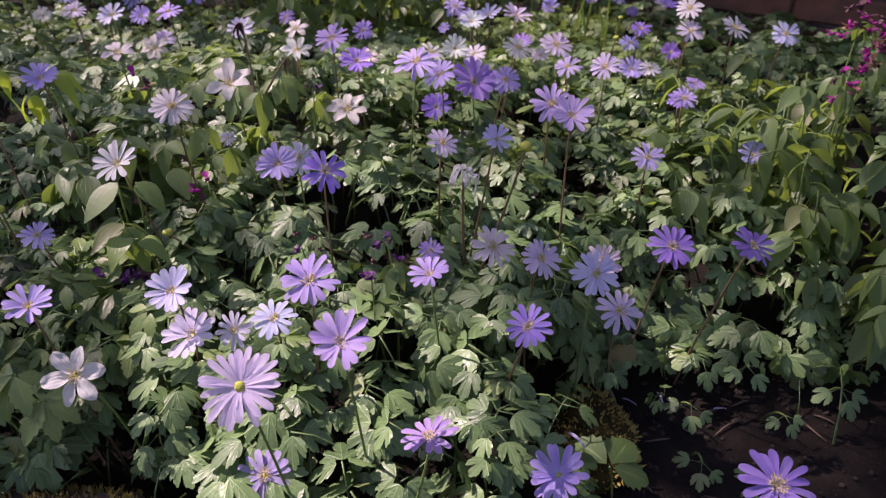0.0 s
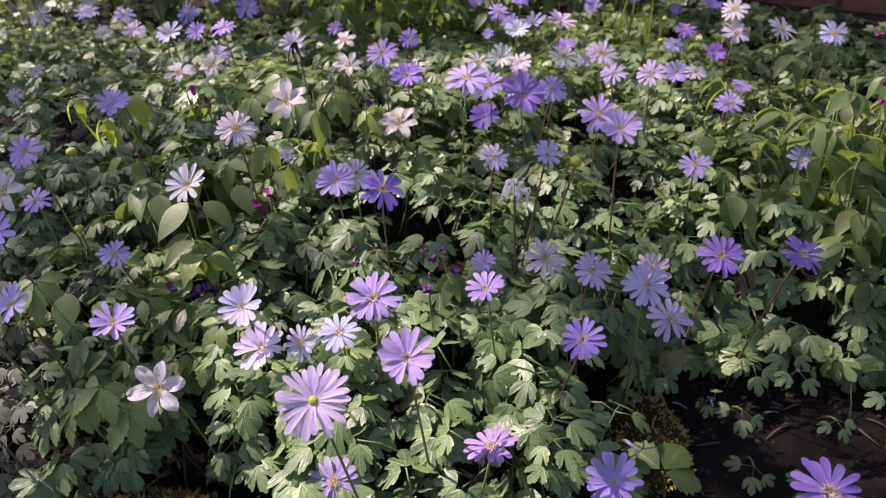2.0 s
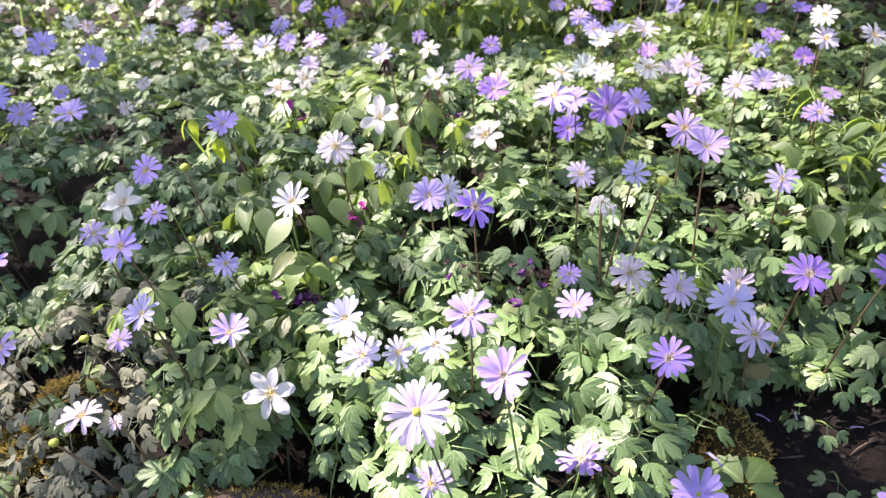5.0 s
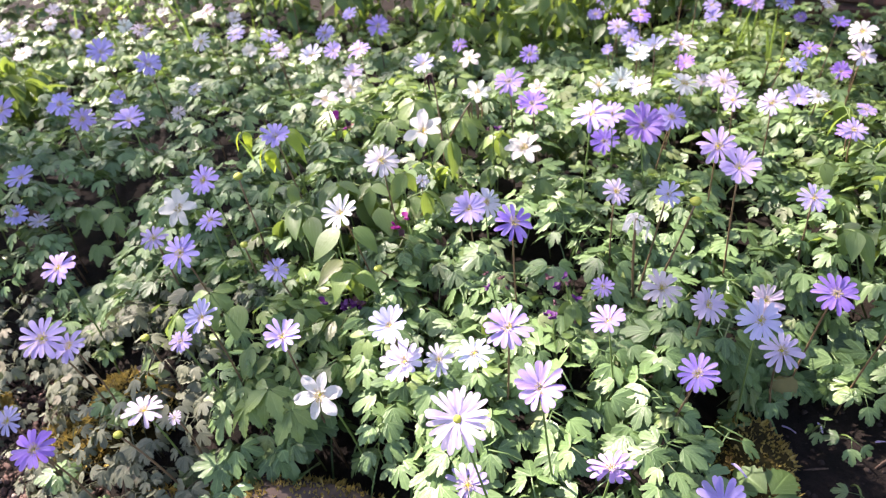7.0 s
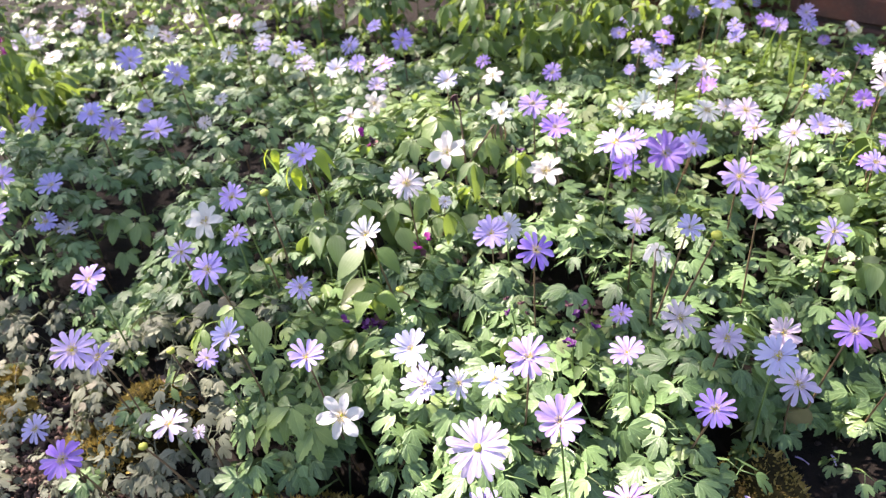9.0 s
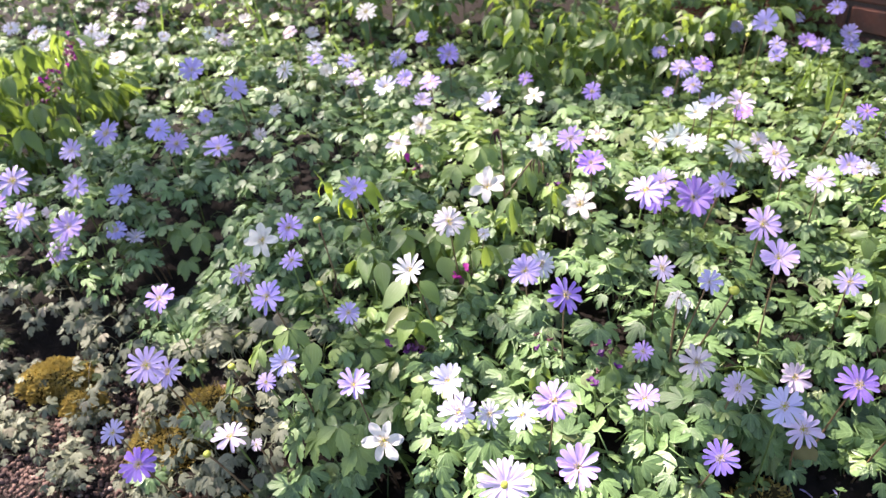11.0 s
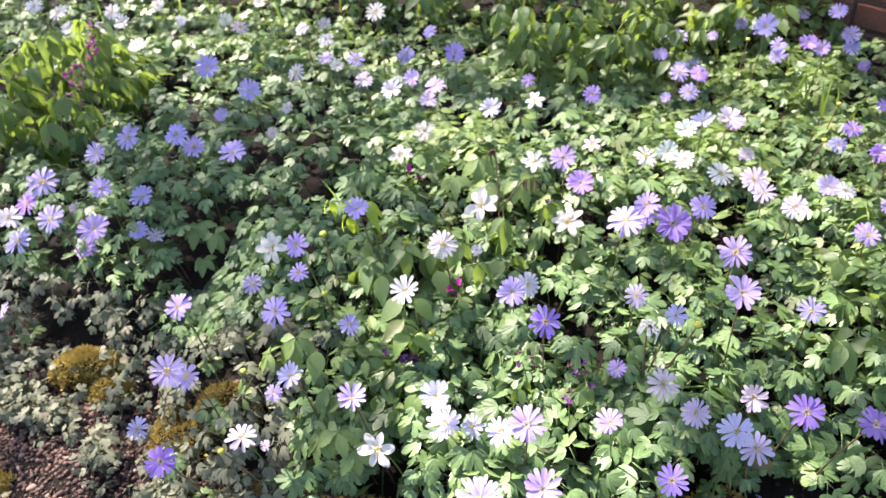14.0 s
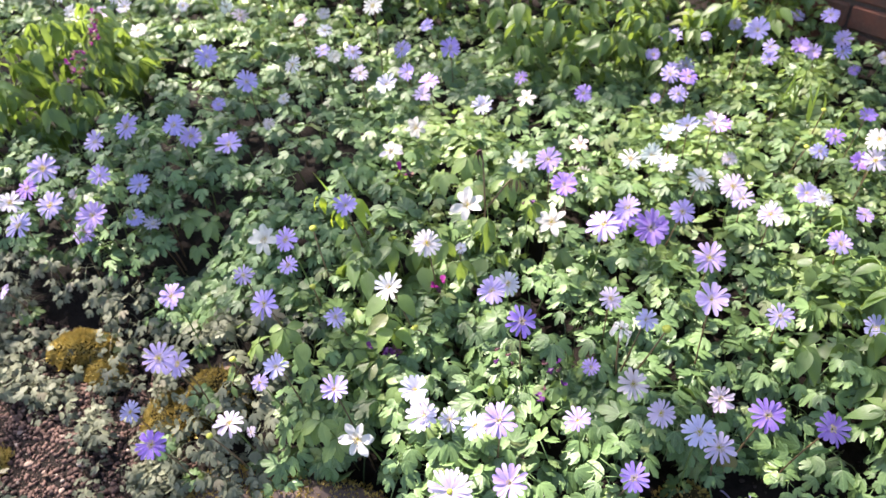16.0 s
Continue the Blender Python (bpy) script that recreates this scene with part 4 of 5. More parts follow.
hanging((-0.395, 0.80), (-0.414, 0.762, 0.325), (((-0.048, -0.008, 0.004), 105, -30, 0.9, 0.022, 0.83), ((-0.045, -0.008, 0.005), 215, -35, 0.9, 0.022, 0.88), ((0, 0, 0), 98, 8, 0.45, 0.034, 0.94), ((0.004, 0, 0), 262, 14, 1.3, 0.024, 1.21), ((0.008, -0.006, 0), 235, 10, 1.5, 0.026, 1.10),
        ((-0.024, -0.006, -0.022), 110, -35, 0.9, 0.026, 0.99), ((-0.018, -0.008, -0.020), 200, -50, 0.9, 0.026, 0.99), ((-0.006, -0.012, -0.030), 170, -62, 0.5, 0.018, 0.77)), "vetchling stem, narrow hanging leaflets tinted yellow-green as if backlit", BACKLIT, rng)
hanging((-0.305, 0.66), (-0.311, 0.630, 0.206), (((-0.004, 0, 0), 104, 24, 1.2, 0.026, 1.35), ((0, -0.004, 0.002), 172, 22, 1.1, 0.028, 1.5), ((0.010, 0, -0.004), 243, 22, 1.2, 0.026, 1.35)), "vetchling stem with broad pale green hanging leaflets", YOUNG, rng, 9)
vetchling((-0.43, 0.80), (-0.40, 0.77, 0.26), rng, 4, 0.034, droop=35)
for x, y, z in ((-0.385, 0.745, 0.25), (-0.355, 0.765, 0.27), (-0.325, 0.79, 0.255), (-0.40, 0.72, 0.235)):
    vetchling((x + 0.01, y + 0.03), (x, y, z), rng, 4, 0.044, droop=32, low=0.45)
vetchling((-0.33, 0.68), (-0.325, 0.652, 0.225), rng, 2, 0.046, droop=38, low=0.6)
vetchling((-0.39, 0.98), (-0.398, 0.955, 0.250), rng, 3, 0.036, ("magenta", 5), droop=30)
vetchling((-0.21, 0.86), (-0.215, 0.835, 0.30), rng, 3, 0.042, droop=45, low=0.5)
vetchling((-0.28, 0.83), (-0.29, 0.80, 0.26), rng, 4, 0.042, droop=30)
vetchling((-0.25, 0.78), (-0.265, 0.76, 0.245), rng, 4, 0.042, droop=25)
vetchling((-0.34, 0.82), (-0.345, 0.79, 0.25), rng, 4, 0.04, droop=25)
vetchling((-0.17, 0.93), (-0.165, 0.91, 0.25), rng, 3, 0.036, ("purple", 3), droop=30)
vetchling((-0.13, 0.64), (-0.137, 0.611, 0.205), rng, 2, 0.024, ("purple", 4), droop=20)
vetchling((-0.055, 0.60), (-0.065, 0.557, 0.208), rng, 2, 0.024, ("purple", 4), droop=20)
vetchling((-0.05, 0.64), (-0.055, 0.615, 0.21), rng, 2, 0.024, ("purple", 6), droop=20)
vetchling((-0.25, 0.76), (-0.26, 0.737, 0.21), rng, 2, 0.026, ("magenta", 3), droop=20)


base = Vector((-0.250, 0.92, soil_height(-0.250, 0.92)))
dry = thing("dry_stalk", base, "bent brown dry stalk forking above the leaves", "stalk")
fork = Vector((-0.238, 0.905, 0.226)) - base
for a, c in (((0, 0, 0), fork), (fork, Vector((-0.196, 0.92, 0.290)) - base), (fork, Vector((-0.250, 0.935, 0.328)) - base)):
    vs, fs = tube(curve_points(a, c, (0.002, 0.0, 0.006), 7), [0.0017 - 0.0001 * i for i in range(7)], 6)
    part("stalk", mesh_of("stalk", vs, fs, STEM), dry)
for k in range(4):
    p = leaflet([(w * 0.35, v) for w, v in OVATE], 0.026, 0.8, 0.3)
    part("pod", mesh_of("pod", p[0], p[1], STEM, p[2]), dry, Matrix.Translation(Vector((-0.196 + 0.004 * k, 0.92, 0.290)) - base) @ pose(0, 0, 0, 0, 0, 60 + 75 * k) @ pose(0, 0, 0, -70, 0, 0))


for k, (turn, tilt, length) in enumerate(((95, -20, 0.026), (120, -45, 0.030), (60, -60, 0.020))):
    p = leaflet([(w * 0.42, v) for w, v in OVATE], length, 0.9, 1.0)
    part("pod", mesh_of("pod", p[0], p[1], PINK_BROWN, p[2]), dry, Matrix.Translation(Vector((-0.250, 0.935, 0.328)) - base) @ pose(0, 0, 0, 0, 0, turn) @ pose(0, 0, 0, tilt, 0, 0), "dark maroon curled pod")


# ---- light-green leaves of the wood anemones, oval and round leaves ----
rng = random.Random(61)


def hand_leaf(rng):
    """Five toothed leaflets that spread from one point."""
    blades = []
    for a, length in ((0, 0.62), (46, 0.56), (-46, 0.56), (98, 0.40), (-98, 0.40)):
        blade = leaflet(TOOTHED, length * rng.uniform(0.9, 1.1), rng.uniform(0.15, 0.35), rng.uniform(0.25, 0.5), rng.uniform(-0.2, 0.2))
        blades.append(moved(blade, pose(0, 0, 0, 0, 0, a + rng.uniform(-7, 7)) @ pose(0, 0.03, 0, -rng.uniform(4, 20), rng.uniform(-10, 10), 0)))
    return joined(blades)


W_LEAF = [mesh_of("leaf", t[0], t[1], FRESH, t[2]) for t in (hand_leaf(rng) for _ in range(4))]


def stalked_leaf(name, x, y, z, meshes, size, label, turn, tilt, rng, lean=0.02):
    base = Vector((x + rng.gauss(0, lean), y + 0.03, soil_height(x, y)))
    f = thing(name, base, label, "leaf")
    tip = Vector((x, y, z)) - base
    vs, fs = tube(curve_points((0, 0, 0), tip, (0, 0, 0.015), 5), [0.0011] * 5, 5)
    part("leaf_stalk", mesh_of("leaf_stalk", vs, fs, GREEN_STEM), f)
    part("leaf", meshes[rng.randrange(len(meshes))], f, Matrix.Translation(tip) @ pose(0, 0, 0, 0, 0, turn) @ pose(0, 0, 0, tilt, 0, 0) @ Matrix.Scale(size, 4))


for x, y, z, s, a in ((-0.358, 0.469, 0.170, 0.075, 170), (-0.385, 0.462, 0.150, 0.07, 120), (-0.335, 0.46, 0.150, 0.07, 215), (-0.785, 0.83, 0.170, 0.085, 185), (-0.752, 0.825, 0.160, 0.07, 235), (-0.765, 0.79, 0.125, 0.06, 200), (-0.50, 0.56, 0.19, 0.07, 100), (-0.47, 0.59, 0.20, 0.08, 200), (-0.27, 0.95, 0.24, 0.09, 160), (-0.22, 0.98, 0.24, 0.09, 230), (-0.30, 1.02, 0.25, 0.09, 190), (-0.16, 0.96, 0.22, 0.08, 150), (-0.62, 0.78, 0.19, 0.07, 200), (-0.10, 0.88, 0.19, 0.075, 180), (-0.23, 1.05, 0.23, 0.09, 200), (-0.33, 0.97, 0.24, 0.085, 140)):
    stalked_leaf("wood_anemone_leaf", x, y, z, W_LEAF, s * 0.84, "light green, sharply toothed wood anemone leaf", a, -18, rng)
OVAL = [mesh_of("leaf", *p[:2], VETCH, p[2]) for p in (leaflet(OVATE, 1.0, 0.25, 0.3), leaflet(OVATE, 1.0, 0.15, 0.15, 0.2))]
for x, y, z, s, a in ((-0.43, 0.575, 0.195, 0.055, 190), (-0.40, 0.53, 0.17, 0.045, 165), (-0.375, 0.52, 0.165, 0.045, 110), (-0.318, 0.650, 0.255, 0.062, 140), (-0.300, 0.650, 0.255, 0.050, 245), (-0.345, 0.69, 0.19, 0.06, 100), (-0.25, 0.70, 0.19, 0.05, 200), (-0.30, 0.75, 0.22, 0.055, 215), (-0.21, 0.80, 0.215, 0.055, 160)):
    stalked_leaf("oval_leaf", x, y, z, OVAL, s * 0.8, "smooth oval mid-green leaf among anemone leaves", a, -25, rng)
ROUND_LEAF = [mesh_of("leaf", *p[:2], ROUND, p[2]) for p in (leaflet(DISC, 1.0, 0.1, 0.1), leaflet(DISC, 1.0, 0.05, 0.2))]
for x, y, z, s, a in ((-0.752, 0.905, 0.085, 0.058, 185), (-0.757, 0.79, 0.068, 0.042, 170), (-0.79, 0.765, 0.062, 0.045, 205), (-0.71, 0.93, 0.11, 0.05, 160)):
    stalked_leaf("cyclamen_leaf", x, y, z, ROUND_LEAF, s, "dull dark green round cyclamen leaf in the hollow", a, -30, rng)
stalked_leaf("round_leaf", 0.201, 0.640, 0.058, [mesh_of("leaf", *leaflet(DISC, 1.0, 0.05, 0.1)[:2], plain_material("olive_leaf", (0.16, 0.14, 0.05), (0.22, 0.19, 0.07), 80.0, 0.6, 0.2), leaflet(DISC, 1.0)[2])], 0.031, "yellowish olive round leaf by the bare soil", 180, -65, rng, 0.0)
seedling_meshes = [mesh_of("leaf", t[0], t[1], LEAF, t[2]) for t in (open_leaf(o, rng, False) for o in (FAN, FAN_B, MID))]
broad = joined([moved(leaflet([(w * 1.55, v) for w, v in TOOTHED], 0.62 * s, 0.2, 0.22, 0.1), pose(0, 0, 0, 0, 0, a) @ pose(0, 0.05, 0, -8, 0, 0)) for a, s in ((38, 1.0), (-38, 1.0), (-105, 0.85))])
BIG_LEAF = [mesh_of("leaf", *broad[:2], YOUNG_CUT, broad[2])]
stalked_leaf("broad_leaf", 0.145, 0.445, 0.085, BIG_LEAF, 0.066, "broad four-part green leaf over the bare soil", 0, 14, rng)
for x, y, z, s, a in ((0.255, 0.505, 0.022, 0.04, 150), (0.262, 0.575, 0.03, 0.042, 160), (0.235, 0.585, 0.035, 0.035, 60), (0.355, 0.56, 0.03, 0.036, 190), (0.30, 0.475, 0.03, 0.038, 120), (0.285, 0.625, 0.05, 0.05, 170), (0.33, 0.615, 0.05, 0.045, 200), (0.42, 0.585, 0.045, 0.05, 180), (0.46, 0.50, 0.03, 0.04, 200)):
    stalked_leaf("anemone_seedling", x, y, z, seedling_meshes, s, "small cut leaf rising from bare dark soil", a, -25, rng, 0.006)

# ---- grass ----
for x, y, h in ((0.26, 1.57, 0.20), (0.275, 1.575, 0.16), (0.29, 1.56, 0.13), (0.33, 1.52, 0.2), (0.335, 1.53, 0.15), (0.31, 1.55, 0.17), (0.36, 1.50, 0.16), (0.30, 1.60, 0.18), (0.24, 1.60, 0.15), (0.38, 1.46, 0.14), (-0.455, 0.93, 0.24), (-0.52, 0.96, 0.22), (0.345, 1.56, 0.17), (0.37, 1.55, 0.15), *((rng.uniform(-1.75, -0.75), rng.uniform(1.80, 2.20), rng.uniform(0.13, 0.21)) for _ in range(28))):
    base = Vector((x, y, soil_height(x, y)))
    f = thing("grass_blade", base, "long narrow green grass blade among the flowers", "grass", "grass blades")
    tip = Vector((rng.gauss(0, 0.035), rng.gauss(-0.02, 0.03), h))
    vs, uv = [], []
    side = Vector((math.cos(rng.uniform(-0.6, 0.6)), 0.3, 0)) * 0.0035
    for i, p in enumerate(curve_points((0, 0, 0), tip, (0, 0, 0.04), 8)):
        for c in (-1, 0, 1):
            vs.append(p + side * c * (1 - (i / 7) ** 2) + Vector((0, 0.0012 * (1 - abs(c)), 0)))
            uv.append((c * 0.5, i / 7))
    part("blade", mesh_of("blade", vs, [(i * 3 + c, i * 3 + c + 1, i * 3 + c + 4, i * 3 + c + 3) for i in range(7) for c in range(2)], GRASS, uv), f)


# ---- moss-covered stones along the bed's edge, gravel, litter ----
def moss_stone(x, y, rx, ry, h, turn, rng, tufts, bare=False, sink=0.35):
    bm = bmesh.new()
    bmesh.ops.create_icosphere(bm, subdivisions=4, radius=1.0)
    for v in bm.verts:
        n = noise.noise(v.co * 1.6 + Vector((x * 9, y * 9, 0))) * 0.22 + noise.noise(v.co * 5 + Vector((x * 5, 0, 1))) * 0.08
        v.co *= 1 + n
        v.co = Vector((v.co.x * rx, v.co.y * ry, v.co.z * h))
    me = bpy.data.meshes.new("stone")
    bm.to_mesh(me), bm.free()
    me.polygons.foreach_set("use_smooth", [True] * len(me.polygons))
    me.materials.append(STONE if bare else MOSS_BED)
    g = soil_height(x, y)
    f = thing("mossy_stone", (x, y, g), "low stone covered in yellow-brown moss at the bed's edge", "stone", "mossy edging stones")
    f.rotation_euler.z = radians(turn)
    part("stone", me, f, pose(0, 0, h * (1 - 2 * sink)))
    pieces = []
    normals = [(v.co.copy(), v.normal.copy()) for v in me.vertices if v.normal.z > 0.05]
    for _ in range(tufts):
        p, nrm = normals[rng.randrange(len(normals))]
        p = p + Vector((rng.gauss(0, 0.0025), rng.gauss(0, 0.0025), h * (1 - 2 * sink) - 0.0005))
        lump = 0.6 + 0.8 * max(0, noise.noise(p * 60 + Vector((3, 1, 7))) + 0.3)
        d = (nrm + Vector((rng.gauss(0, 0.5), rng.gauss(0, 0.5), 0.3))).normalized() * rng.uniform(0.004, 0.0085) * lump
        a = d.cross(Vector((rng.gauss(0, 1), rng.gauss(0, 1), 0.2))).normalized() * rng.uniform(0.0009, 0.0018)
        b = d.cross(a).normalized() * a.length
        pieces.append(([p - a, p + a, p + b, p + d * 0.6 + a * 1.3, p + d], [(0, 1, 3), (1, 2, 3), (2, 0, 3), (0, 3, 4), (1, 4, 3)]))
    vs, fs, uv = joined(pieces)
    tagged(part("moss", mesh_of("moss", vs, fs, MOSS, None, False), f, None, "short yellow-brown moss tufts"), kind="stuff")


rng = random.Random(71)
moss_stone(-0.915, 0.585, 0.055, 0.036, 0.042, 22, rng, 6200)
moss_stone(-0.855, 0.560, 0.040, 0.030, 0.026, -25, rng, 3200)
moss_stone(-0.600, 0.540, 0.050, 0.050, 0.055, 20, rng, 1800)
moss_stone(-0.68, 0.505, 0.05, 0.045, 0.025, -20, rng, 2200)
moss_stone(-0.36, 0.415, 0.105, 0.05, 0.045, 4, rng, 1500, True)
moss_stone(-0.50, 0.40, 0.07, 0.05, 0.035, -10, rng, 1300, True)
moss_stone(0.150, 0.545, 0.050, 0.065, 0.040, 10, rng, 900)
moss_stone(-0.95, 0.33, 0.06, 0.04, 0.012, 30, rng, 2500)

ICO = bmesh.new()
bmesh.ops.create_icosphere(ICO, subdivisions=1, radius=1.0)
ICO_V, ICO_F = [v.co.copy() for v in ICO.verts], [tuple(v.index for v in f.verts) for f in ICO.faces]
ICO.free()
OCTA_V = [Vector(v) for v in ((1, 0, 0), (-1, 0, 0), (0, 1, 0), (0, -1, 0), (0, 0, 1), (0, 0, -1))]
OCTA_F = [(0, 2, 4), (2, 1, 4), (1, 3, 4), (3, 0, 4), (2, 0, 5), (1, 2, 5), (3, 1, 5), (0, 3, 5)]


# Crumbs far darker than the gravel, with the soil's shade in their colour.
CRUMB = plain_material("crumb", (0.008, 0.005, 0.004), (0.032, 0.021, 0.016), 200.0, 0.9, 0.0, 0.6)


def pebbles(name, label, spots, rng, material):
    vs, fs = [], []
    for x, y, r in spots:
        o = len(vs)
        m = pose(x, y, soil_height(x, y) + r * 0.25, rng.uniform(0, 360), rng.uniform(0, 40), rng.uniform(0, 360)) @ Matrix.Diagonal((r, r * rng.uniform(0.6, 1), r * rng.uniform(0.45, 0.8), 1))
        shape = (ICO_V, ICO_F) if r > 0.0028 else (OCTA_V, OCTA_F)
        vs += [m @ (v * rng.uniform(0.8, 1.15)) for v in shape[0]]
        fs += [tuple(i + o for i in f) for f in shape[1]]
    tagged(new(name, mesh_of(name, vs, fs, material)), label, "gravel", kind="stuff")


spots = []
while len(spots) < 17000:
    x, y = rng.uniform(-1.35, -0.50), rng.uniform(0.15, 0.64)
    if y < edge(x) + 0.05:
        spots.append((x, y, 0.0014 + 0.0050 * rng.random() ** 2.6))
pebbles("gravel", "reddish-brown fine gravel and crumbs on the soil", spots, rng, GRIT)
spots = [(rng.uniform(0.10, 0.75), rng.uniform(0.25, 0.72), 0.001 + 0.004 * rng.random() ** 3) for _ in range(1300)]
pebbles("soil_crumbs", "crumbs and small stones, coloured dark to match the shaded soil", spots, rng, CRUMB)


def stone(x, y, r, rng, level=None):
    m = Matrix.Diagonal((r, r * 0.75, r * 0.35, 1))
    bm = bmesh.new()
    bmesh.ops.create_icosphere(bm, subdivisions=3, radius=1.0)
    for v in bm.verts:
        v.co = m @ (v.co * (1 + 0.25 * noise.noise(v.co * 1.7 + Vector((x * 40, y * 40, 0)))))
    me = bpy.data.meshes.new("pebble")
    bm.to_mesh(me), bm.free()
    me.polygons.foreach_set("use_smooth", [True] * len(me.polygons))
    me.materials.append(PALE)
    ob = new("pebble", me)
    ob.matrix_basis = pose(x, y, (soil_height(x, y) if level is None else level) + r * 0.15, 0, 0, rng.uniform(0, 180))
    ob.scale = (0.6, 0.6, 0.6)
    tagged(ob, "small pale flat pebble lying on brown soil", "pebble", "loose pebbles")


PALE = plain_material("pale_stone", (0.17, 0.115, 0.09), (0.30, 0.215, 0.17), 90.0, 0.85, 0.0, 0.5)
for x, y, r in ((-0.865, 0.365, 0.013), (-0.83, 0.36, 0.008), (-0.92, 0.41, 0.009), (-0.75, 0.40, 0.008), (-0.70, 0.37, 0.007), (-0.78, 0.34, 0.009), (-0.66, 0.35, 0.008), (-0.95, 0.45, 0.008), (-0.80, 0.44, 0.006), (-0.73, 0.33, 0.006), (-0.88, 0.32, 0.010), (0.36, 0.44, 0.005)):
    stone(x, y, r, rng)
stone(-0.603, 0.582, 0.022, rng, 0.066)

# petals that fell
FALLEN = petal_mesh("ray", 0.2, 0.3, 1.1)
for x, y, z, a, s in ((0.217, 0.607, 0.006, 60, 0.019), (0.243, 0.603, 0.012, 10, 0.017), (0.124, 0.451, 0.100, 40, 0.022), (0.315, 0.600, 0.010, 100, 0.017), (0.205, 0.575, 0.006, 170, 0.015)):
    ob = new("fallen_petal", FALLEN)
    ob.matrix_basis = pose(x, y, z + soil_height(x, y) * (z < 0.05), 12, 25, a) @ Matrix.Scale(s, 4)
    ob.color = (0.55, 0.45, 0.82, 1)
    tagged(ob, "single pale lilac petal lying where it fell", "petal", "fallen petals")

# twigs and dead leaves on the bare soil
TWIG = plain_material("twig", (0.05, 0.032, 0.022), (0.13, 0.085, 0.06), 120.0, 0.8)
for k in range(24):
    x, y = (rng.uniform(0.18, 0.62), rng.uniform(0.32, 0.62)) if k < 18 else (rng.uniform(-1.2, -0.6), rng.uniform(0.25, 0.56))
    if y > edge(x) - 0.01:
        continue
    length, a = rng.uniform(0.006, 0.022), rng.uniform(0, math.pi)
    vs, fs = tube(curve_points((-length * math.cos(a), -length * math.sin(a), 0.001), (length * math.cos(a), length * math.sin(a), 0.003), (rng.gauss(0, 0.004), rng.gauss(0, 0.004), 0.002), 5), (0.0006, 0.001, 0.0012, 0.001, 0.0006), 5)
    ob = new("twig", mesh_of("twig", vs, fs, TWIG))
    ob.location = (x, y, soil_height(x, y) + 0.001)
    tagged(ob, "thin dry brown twig lying on soil", "twig", "twigs")
DEAD = plain_material("dead_leaf", (0.045, 0.026, 0.018), (0.12, 0.065, 0.042), 150.0, 0.7, 0.15)
for k in range(30):
    x, y = (rng.uniform(0.2, 0.6), rng.uniform(0.3, 0.6)) if k < 12 else (rng.uniform(-1.15, -0.65), rng.uniform(0.28, 0.55))
    if y > edge(x) - 0.01:
        continue
    p = leaflet(OVATE, rng.uniform(0.010, 0.019), rng.uniform(0.5, 1.1), rng.uniform(-0.4, 0.5), rng.uniform(-0.5, 0.5))
    ob = new("dead_leaf", mesh_of("dead_leaf", p[0], p[1], DEAD, p[2]))
    ob.matrix_basis = pose(x, y, soil_height(x, y) + 0.004, rng.uniform(-20, 20), rng.uniform(-20, 20), rng.uniform(0, 360))
    tagged(ob, "curled brown dead leaf lying on soil", "leaf litter", "dead leaves")

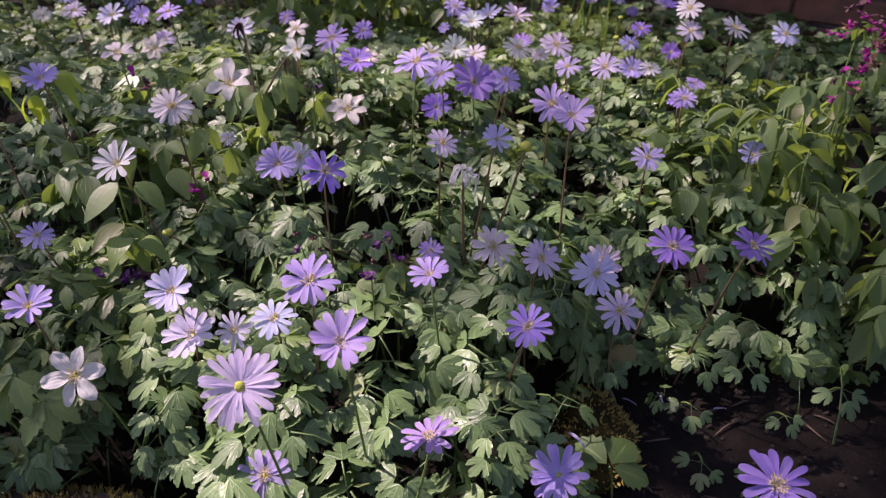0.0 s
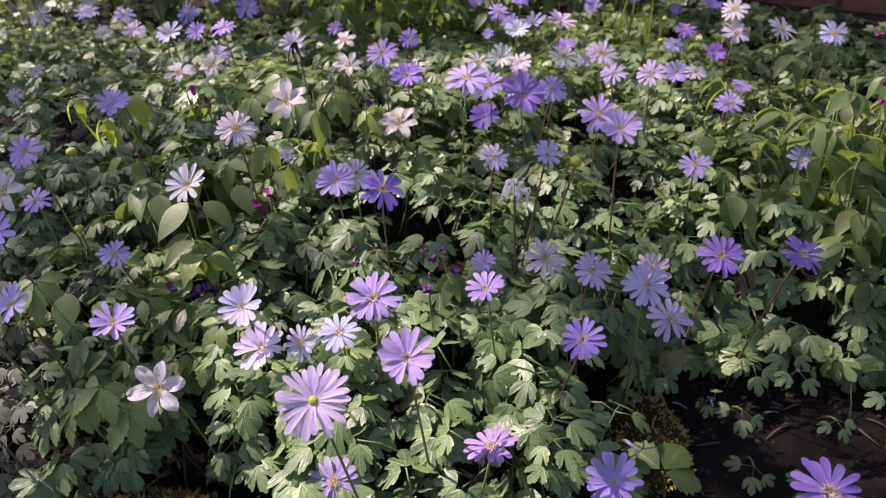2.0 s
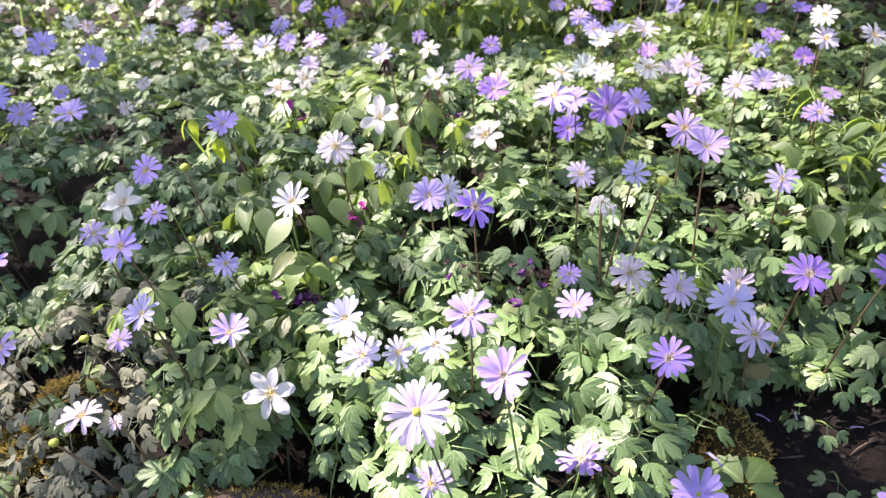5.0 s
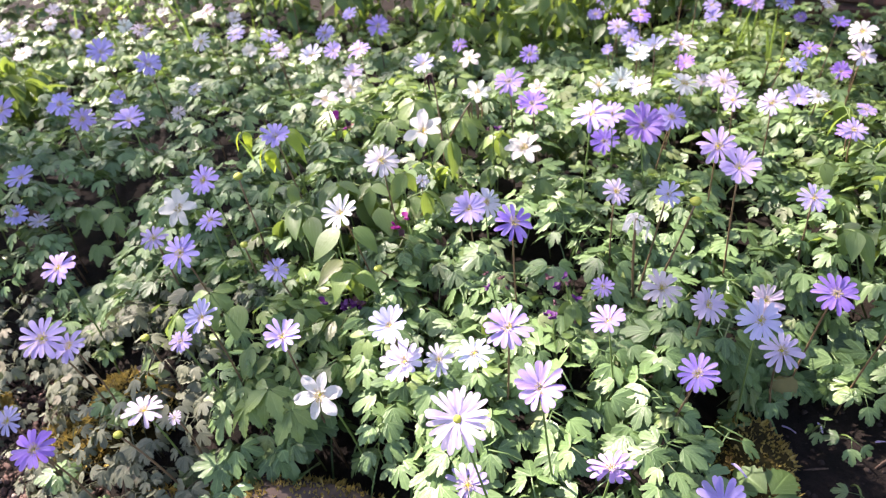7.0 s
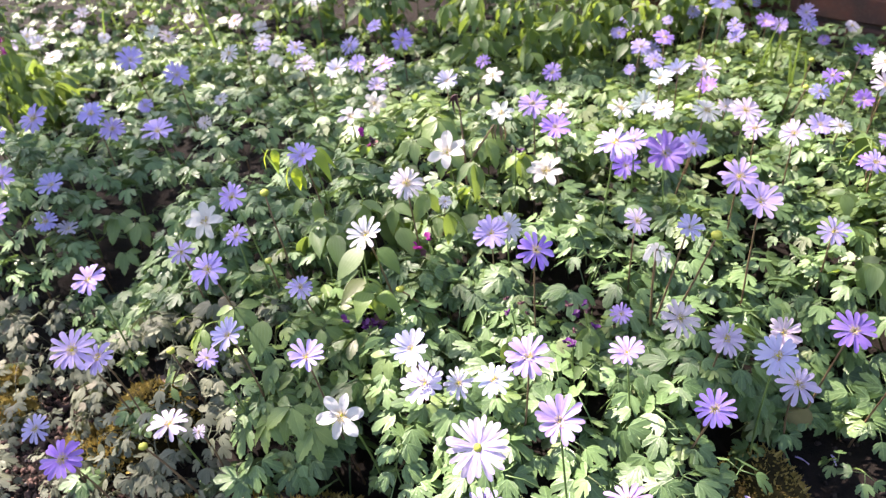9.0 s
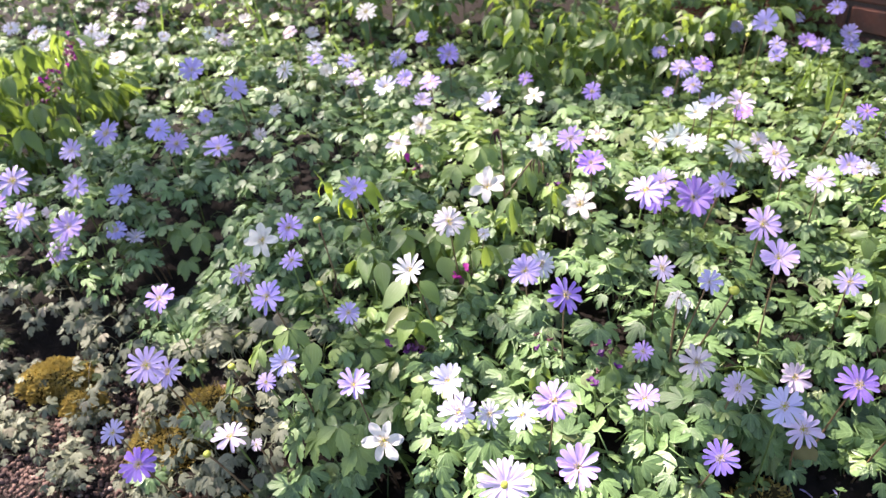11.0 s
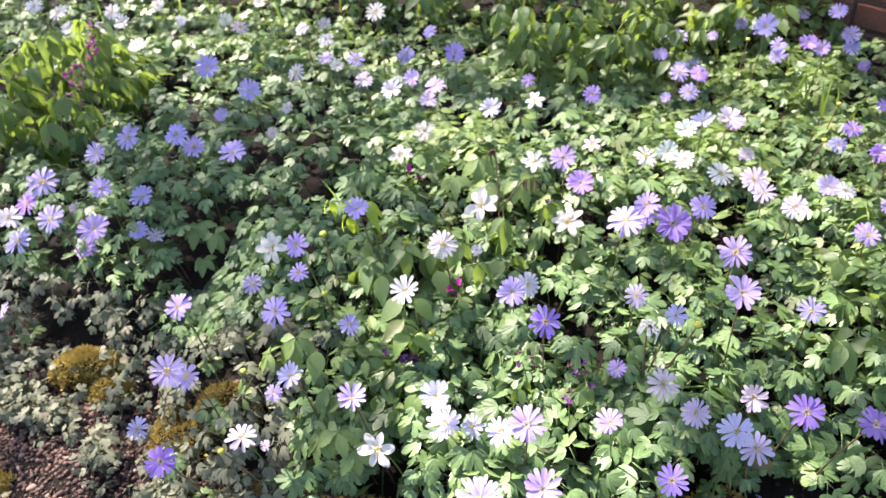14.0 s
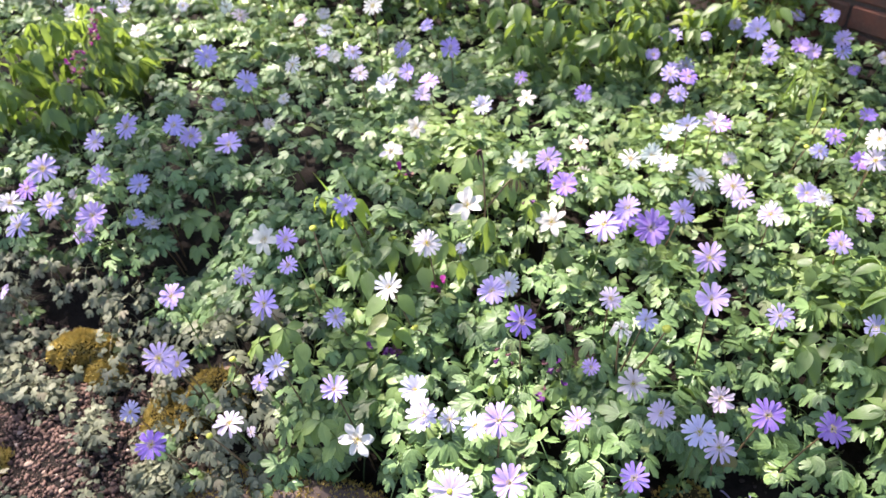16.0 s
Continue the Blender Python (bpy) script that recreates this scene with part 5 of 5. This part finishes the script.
# ---- an unseen garden tree, added so that its branches shade the bed in part ----
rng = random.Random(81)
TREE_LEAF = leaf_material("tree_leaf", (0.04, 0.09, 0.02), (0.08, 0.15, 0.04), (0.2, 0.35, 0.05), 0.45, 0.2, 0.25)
tree = thing("shade_tree", (-5.8, 3.2, 0), "unseen leafy tree added to cast dappled shade on the bed", "tree")
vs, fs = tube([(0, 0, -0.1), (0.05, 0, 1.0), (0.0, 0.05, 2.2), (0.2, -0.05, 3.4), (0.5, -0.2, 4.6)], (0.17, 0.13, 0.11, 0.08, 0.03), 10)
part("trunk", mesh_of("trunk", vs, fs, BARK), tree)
# Crown density is set by hand to lay sun and shade on the bed.
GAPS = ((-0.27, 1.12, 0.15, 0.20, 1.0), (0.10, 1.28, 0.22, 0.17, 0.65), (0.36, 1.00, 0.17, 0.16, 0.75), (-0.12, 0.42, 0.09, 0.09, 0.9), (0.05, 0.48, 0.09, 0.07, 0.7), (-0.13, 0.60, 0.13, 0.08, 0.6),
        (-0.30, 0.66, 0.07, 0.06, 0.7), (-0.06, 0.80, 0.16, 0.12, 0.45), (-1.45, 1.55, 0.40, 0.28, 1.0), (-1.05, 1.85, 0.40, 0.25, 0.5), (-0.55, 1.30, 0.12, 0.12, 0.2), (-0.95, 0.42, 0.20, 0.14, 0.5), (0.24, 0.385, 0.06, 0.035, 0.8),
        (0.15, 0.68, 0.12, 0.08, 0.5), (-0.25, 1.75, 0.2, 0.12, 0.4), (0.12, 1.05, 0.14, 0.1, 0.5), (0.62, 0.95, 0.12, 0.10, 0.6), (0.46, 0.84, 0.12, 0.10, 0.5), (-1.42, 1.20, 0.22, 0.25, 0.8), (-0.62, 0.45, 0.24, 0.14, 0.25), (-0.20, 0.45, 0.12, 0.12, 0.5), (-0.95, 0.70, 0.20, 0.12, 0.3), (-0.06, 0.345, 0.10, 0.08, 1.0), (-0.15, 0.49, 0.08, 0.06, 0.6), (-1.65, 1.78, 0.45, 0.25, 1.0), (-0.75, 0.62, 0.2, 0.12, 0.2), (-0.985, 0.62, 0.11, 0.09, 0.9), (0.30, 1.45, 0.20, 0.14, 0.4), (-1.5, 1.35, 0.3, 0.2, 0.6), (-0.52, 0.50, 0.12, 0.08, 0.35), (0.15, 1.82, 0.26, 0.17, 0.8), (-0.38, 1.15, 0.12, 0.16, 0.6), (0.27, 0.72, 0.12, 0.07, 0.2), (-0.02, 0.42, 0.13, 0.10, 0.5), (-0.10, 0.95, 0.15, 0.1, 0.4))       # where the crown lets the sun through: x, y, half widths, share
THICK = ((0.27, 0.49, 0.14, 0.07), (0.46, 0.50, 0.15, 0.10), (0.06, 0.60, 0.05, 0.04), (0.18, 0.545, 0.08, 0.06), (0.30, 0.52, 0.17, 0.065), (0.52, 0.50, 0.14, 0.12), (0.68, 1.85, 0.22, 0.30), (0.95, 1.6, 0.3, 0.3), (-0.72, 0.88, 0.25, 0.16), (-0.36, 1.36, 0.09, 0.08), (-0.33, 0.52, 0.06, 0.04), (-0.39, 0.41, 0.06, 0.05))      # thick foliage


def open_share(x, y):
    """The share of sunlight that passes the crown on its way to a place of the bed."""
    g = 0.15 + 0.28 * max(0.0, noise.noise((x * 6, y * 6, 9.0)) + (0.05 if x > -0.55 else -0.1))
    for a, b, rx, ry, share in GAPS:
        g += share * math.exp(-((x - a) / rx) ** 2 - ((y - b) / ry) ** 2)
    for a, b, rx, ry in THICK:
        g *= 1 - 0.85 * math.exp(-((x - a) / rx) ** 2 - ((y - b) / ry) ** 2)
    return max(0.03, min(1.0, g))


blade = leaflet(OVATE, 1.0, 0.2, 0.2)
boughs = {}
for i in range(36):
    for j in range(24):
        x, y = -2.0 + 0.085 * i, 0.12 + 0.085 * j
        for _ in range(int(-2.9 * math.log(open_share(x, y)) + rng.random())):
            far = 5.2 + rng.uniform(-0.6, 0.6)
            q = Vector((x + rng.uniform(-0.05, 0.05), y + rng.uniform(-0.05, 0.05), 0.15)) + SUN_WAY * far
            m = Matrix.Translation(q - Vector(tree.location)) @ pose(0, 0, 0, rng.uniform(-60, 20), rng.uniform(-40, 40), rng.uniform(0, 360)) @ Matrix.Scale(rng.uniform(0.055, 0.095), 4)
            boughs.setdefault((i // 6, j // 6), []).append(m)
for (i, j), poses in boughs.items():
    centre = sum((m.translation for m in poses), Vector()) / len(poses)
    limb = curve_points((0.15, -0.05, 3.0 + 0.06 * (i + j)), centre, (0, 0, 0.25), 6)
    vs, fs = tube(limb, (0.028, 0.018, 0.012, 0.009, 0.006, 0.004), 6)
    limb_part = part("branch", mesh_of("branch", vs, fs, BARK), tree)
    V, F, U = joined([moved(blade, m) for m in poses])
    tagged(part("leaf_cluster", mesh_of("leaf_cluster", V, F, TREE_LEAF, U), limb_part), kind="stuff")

# ---- the brick wall behind the bed ----
wall_dir = Vector((1, -0.60, 0)).normalized()
wall_turn = math.degrees(math.atan2(wall_dir.y, wall_dir.x))
wall_pose = pose(0.25, wall_line(0.25), 0, 0, 0, wall_turn)
bm = bmesh.new()
bmesh.ops.create_cube(bm, size=1.0, matrix=Matrix.Translation((0, 0.115, 0.55)) @ Matrix.Diagonal((14, 0.21, 1.2, 1)))
me = bpy.data.meshes.new("wall_back")
bm.to_mesh(me), bm.free()
me.materials.append(MORTAR)
wall = new("wall_back", me)
wall.matrix_basis = wall_pose
tagged(wall, "weathered red brick garden wall behind the flower bed", "wall", kind="structure")
bm = bmesh.new()
bmesh.ops.create_cube(bm, size=1.0, matrix=Matrix.Diagonal((0.215, 0.10, 0.065, 1)))
bmesh.ops.bevel(bm, geom=list(bm.edges), offset=0.005, segments=1, affect="EDGES")
for v in bm.verts:
    v.co += 0.002 * noise.noise_vector(v.co * 30)
BRICK_MESH = bpy.data.meshes.new("brick")
bm.to_mesh(BRICK_MESH), bm.free()
BRICK_MESH.materials.append(BRICK)
rest = []
for row in range(15):
    for k in range(-29, 30):
        x = k * 0.225 + (0.1125 if row % 2 else 0)
        m = pose(x + rng.gauss(0, 0.002), 0.052 + rng.gauss(0, 0.002), 0.036 + row * 0.075, 0, rng.gauss(0, 0.4), 0)
        if -0.3 < x < 2.0 and row < 9:
            part("brick", BRICK_MESH, wall, m)
        elif x < 6.9:
            rest.append(([m @ v.co for v in BRICK_MESH.vertices], [tuple(p.vertices) for p in BRICK_MESH.polygons]))
V, F, U = joined(rest)
tagged(part("brickwork", mesh_of("brickwork", V, F, BRICK, None, False), wall), kind="stuff")
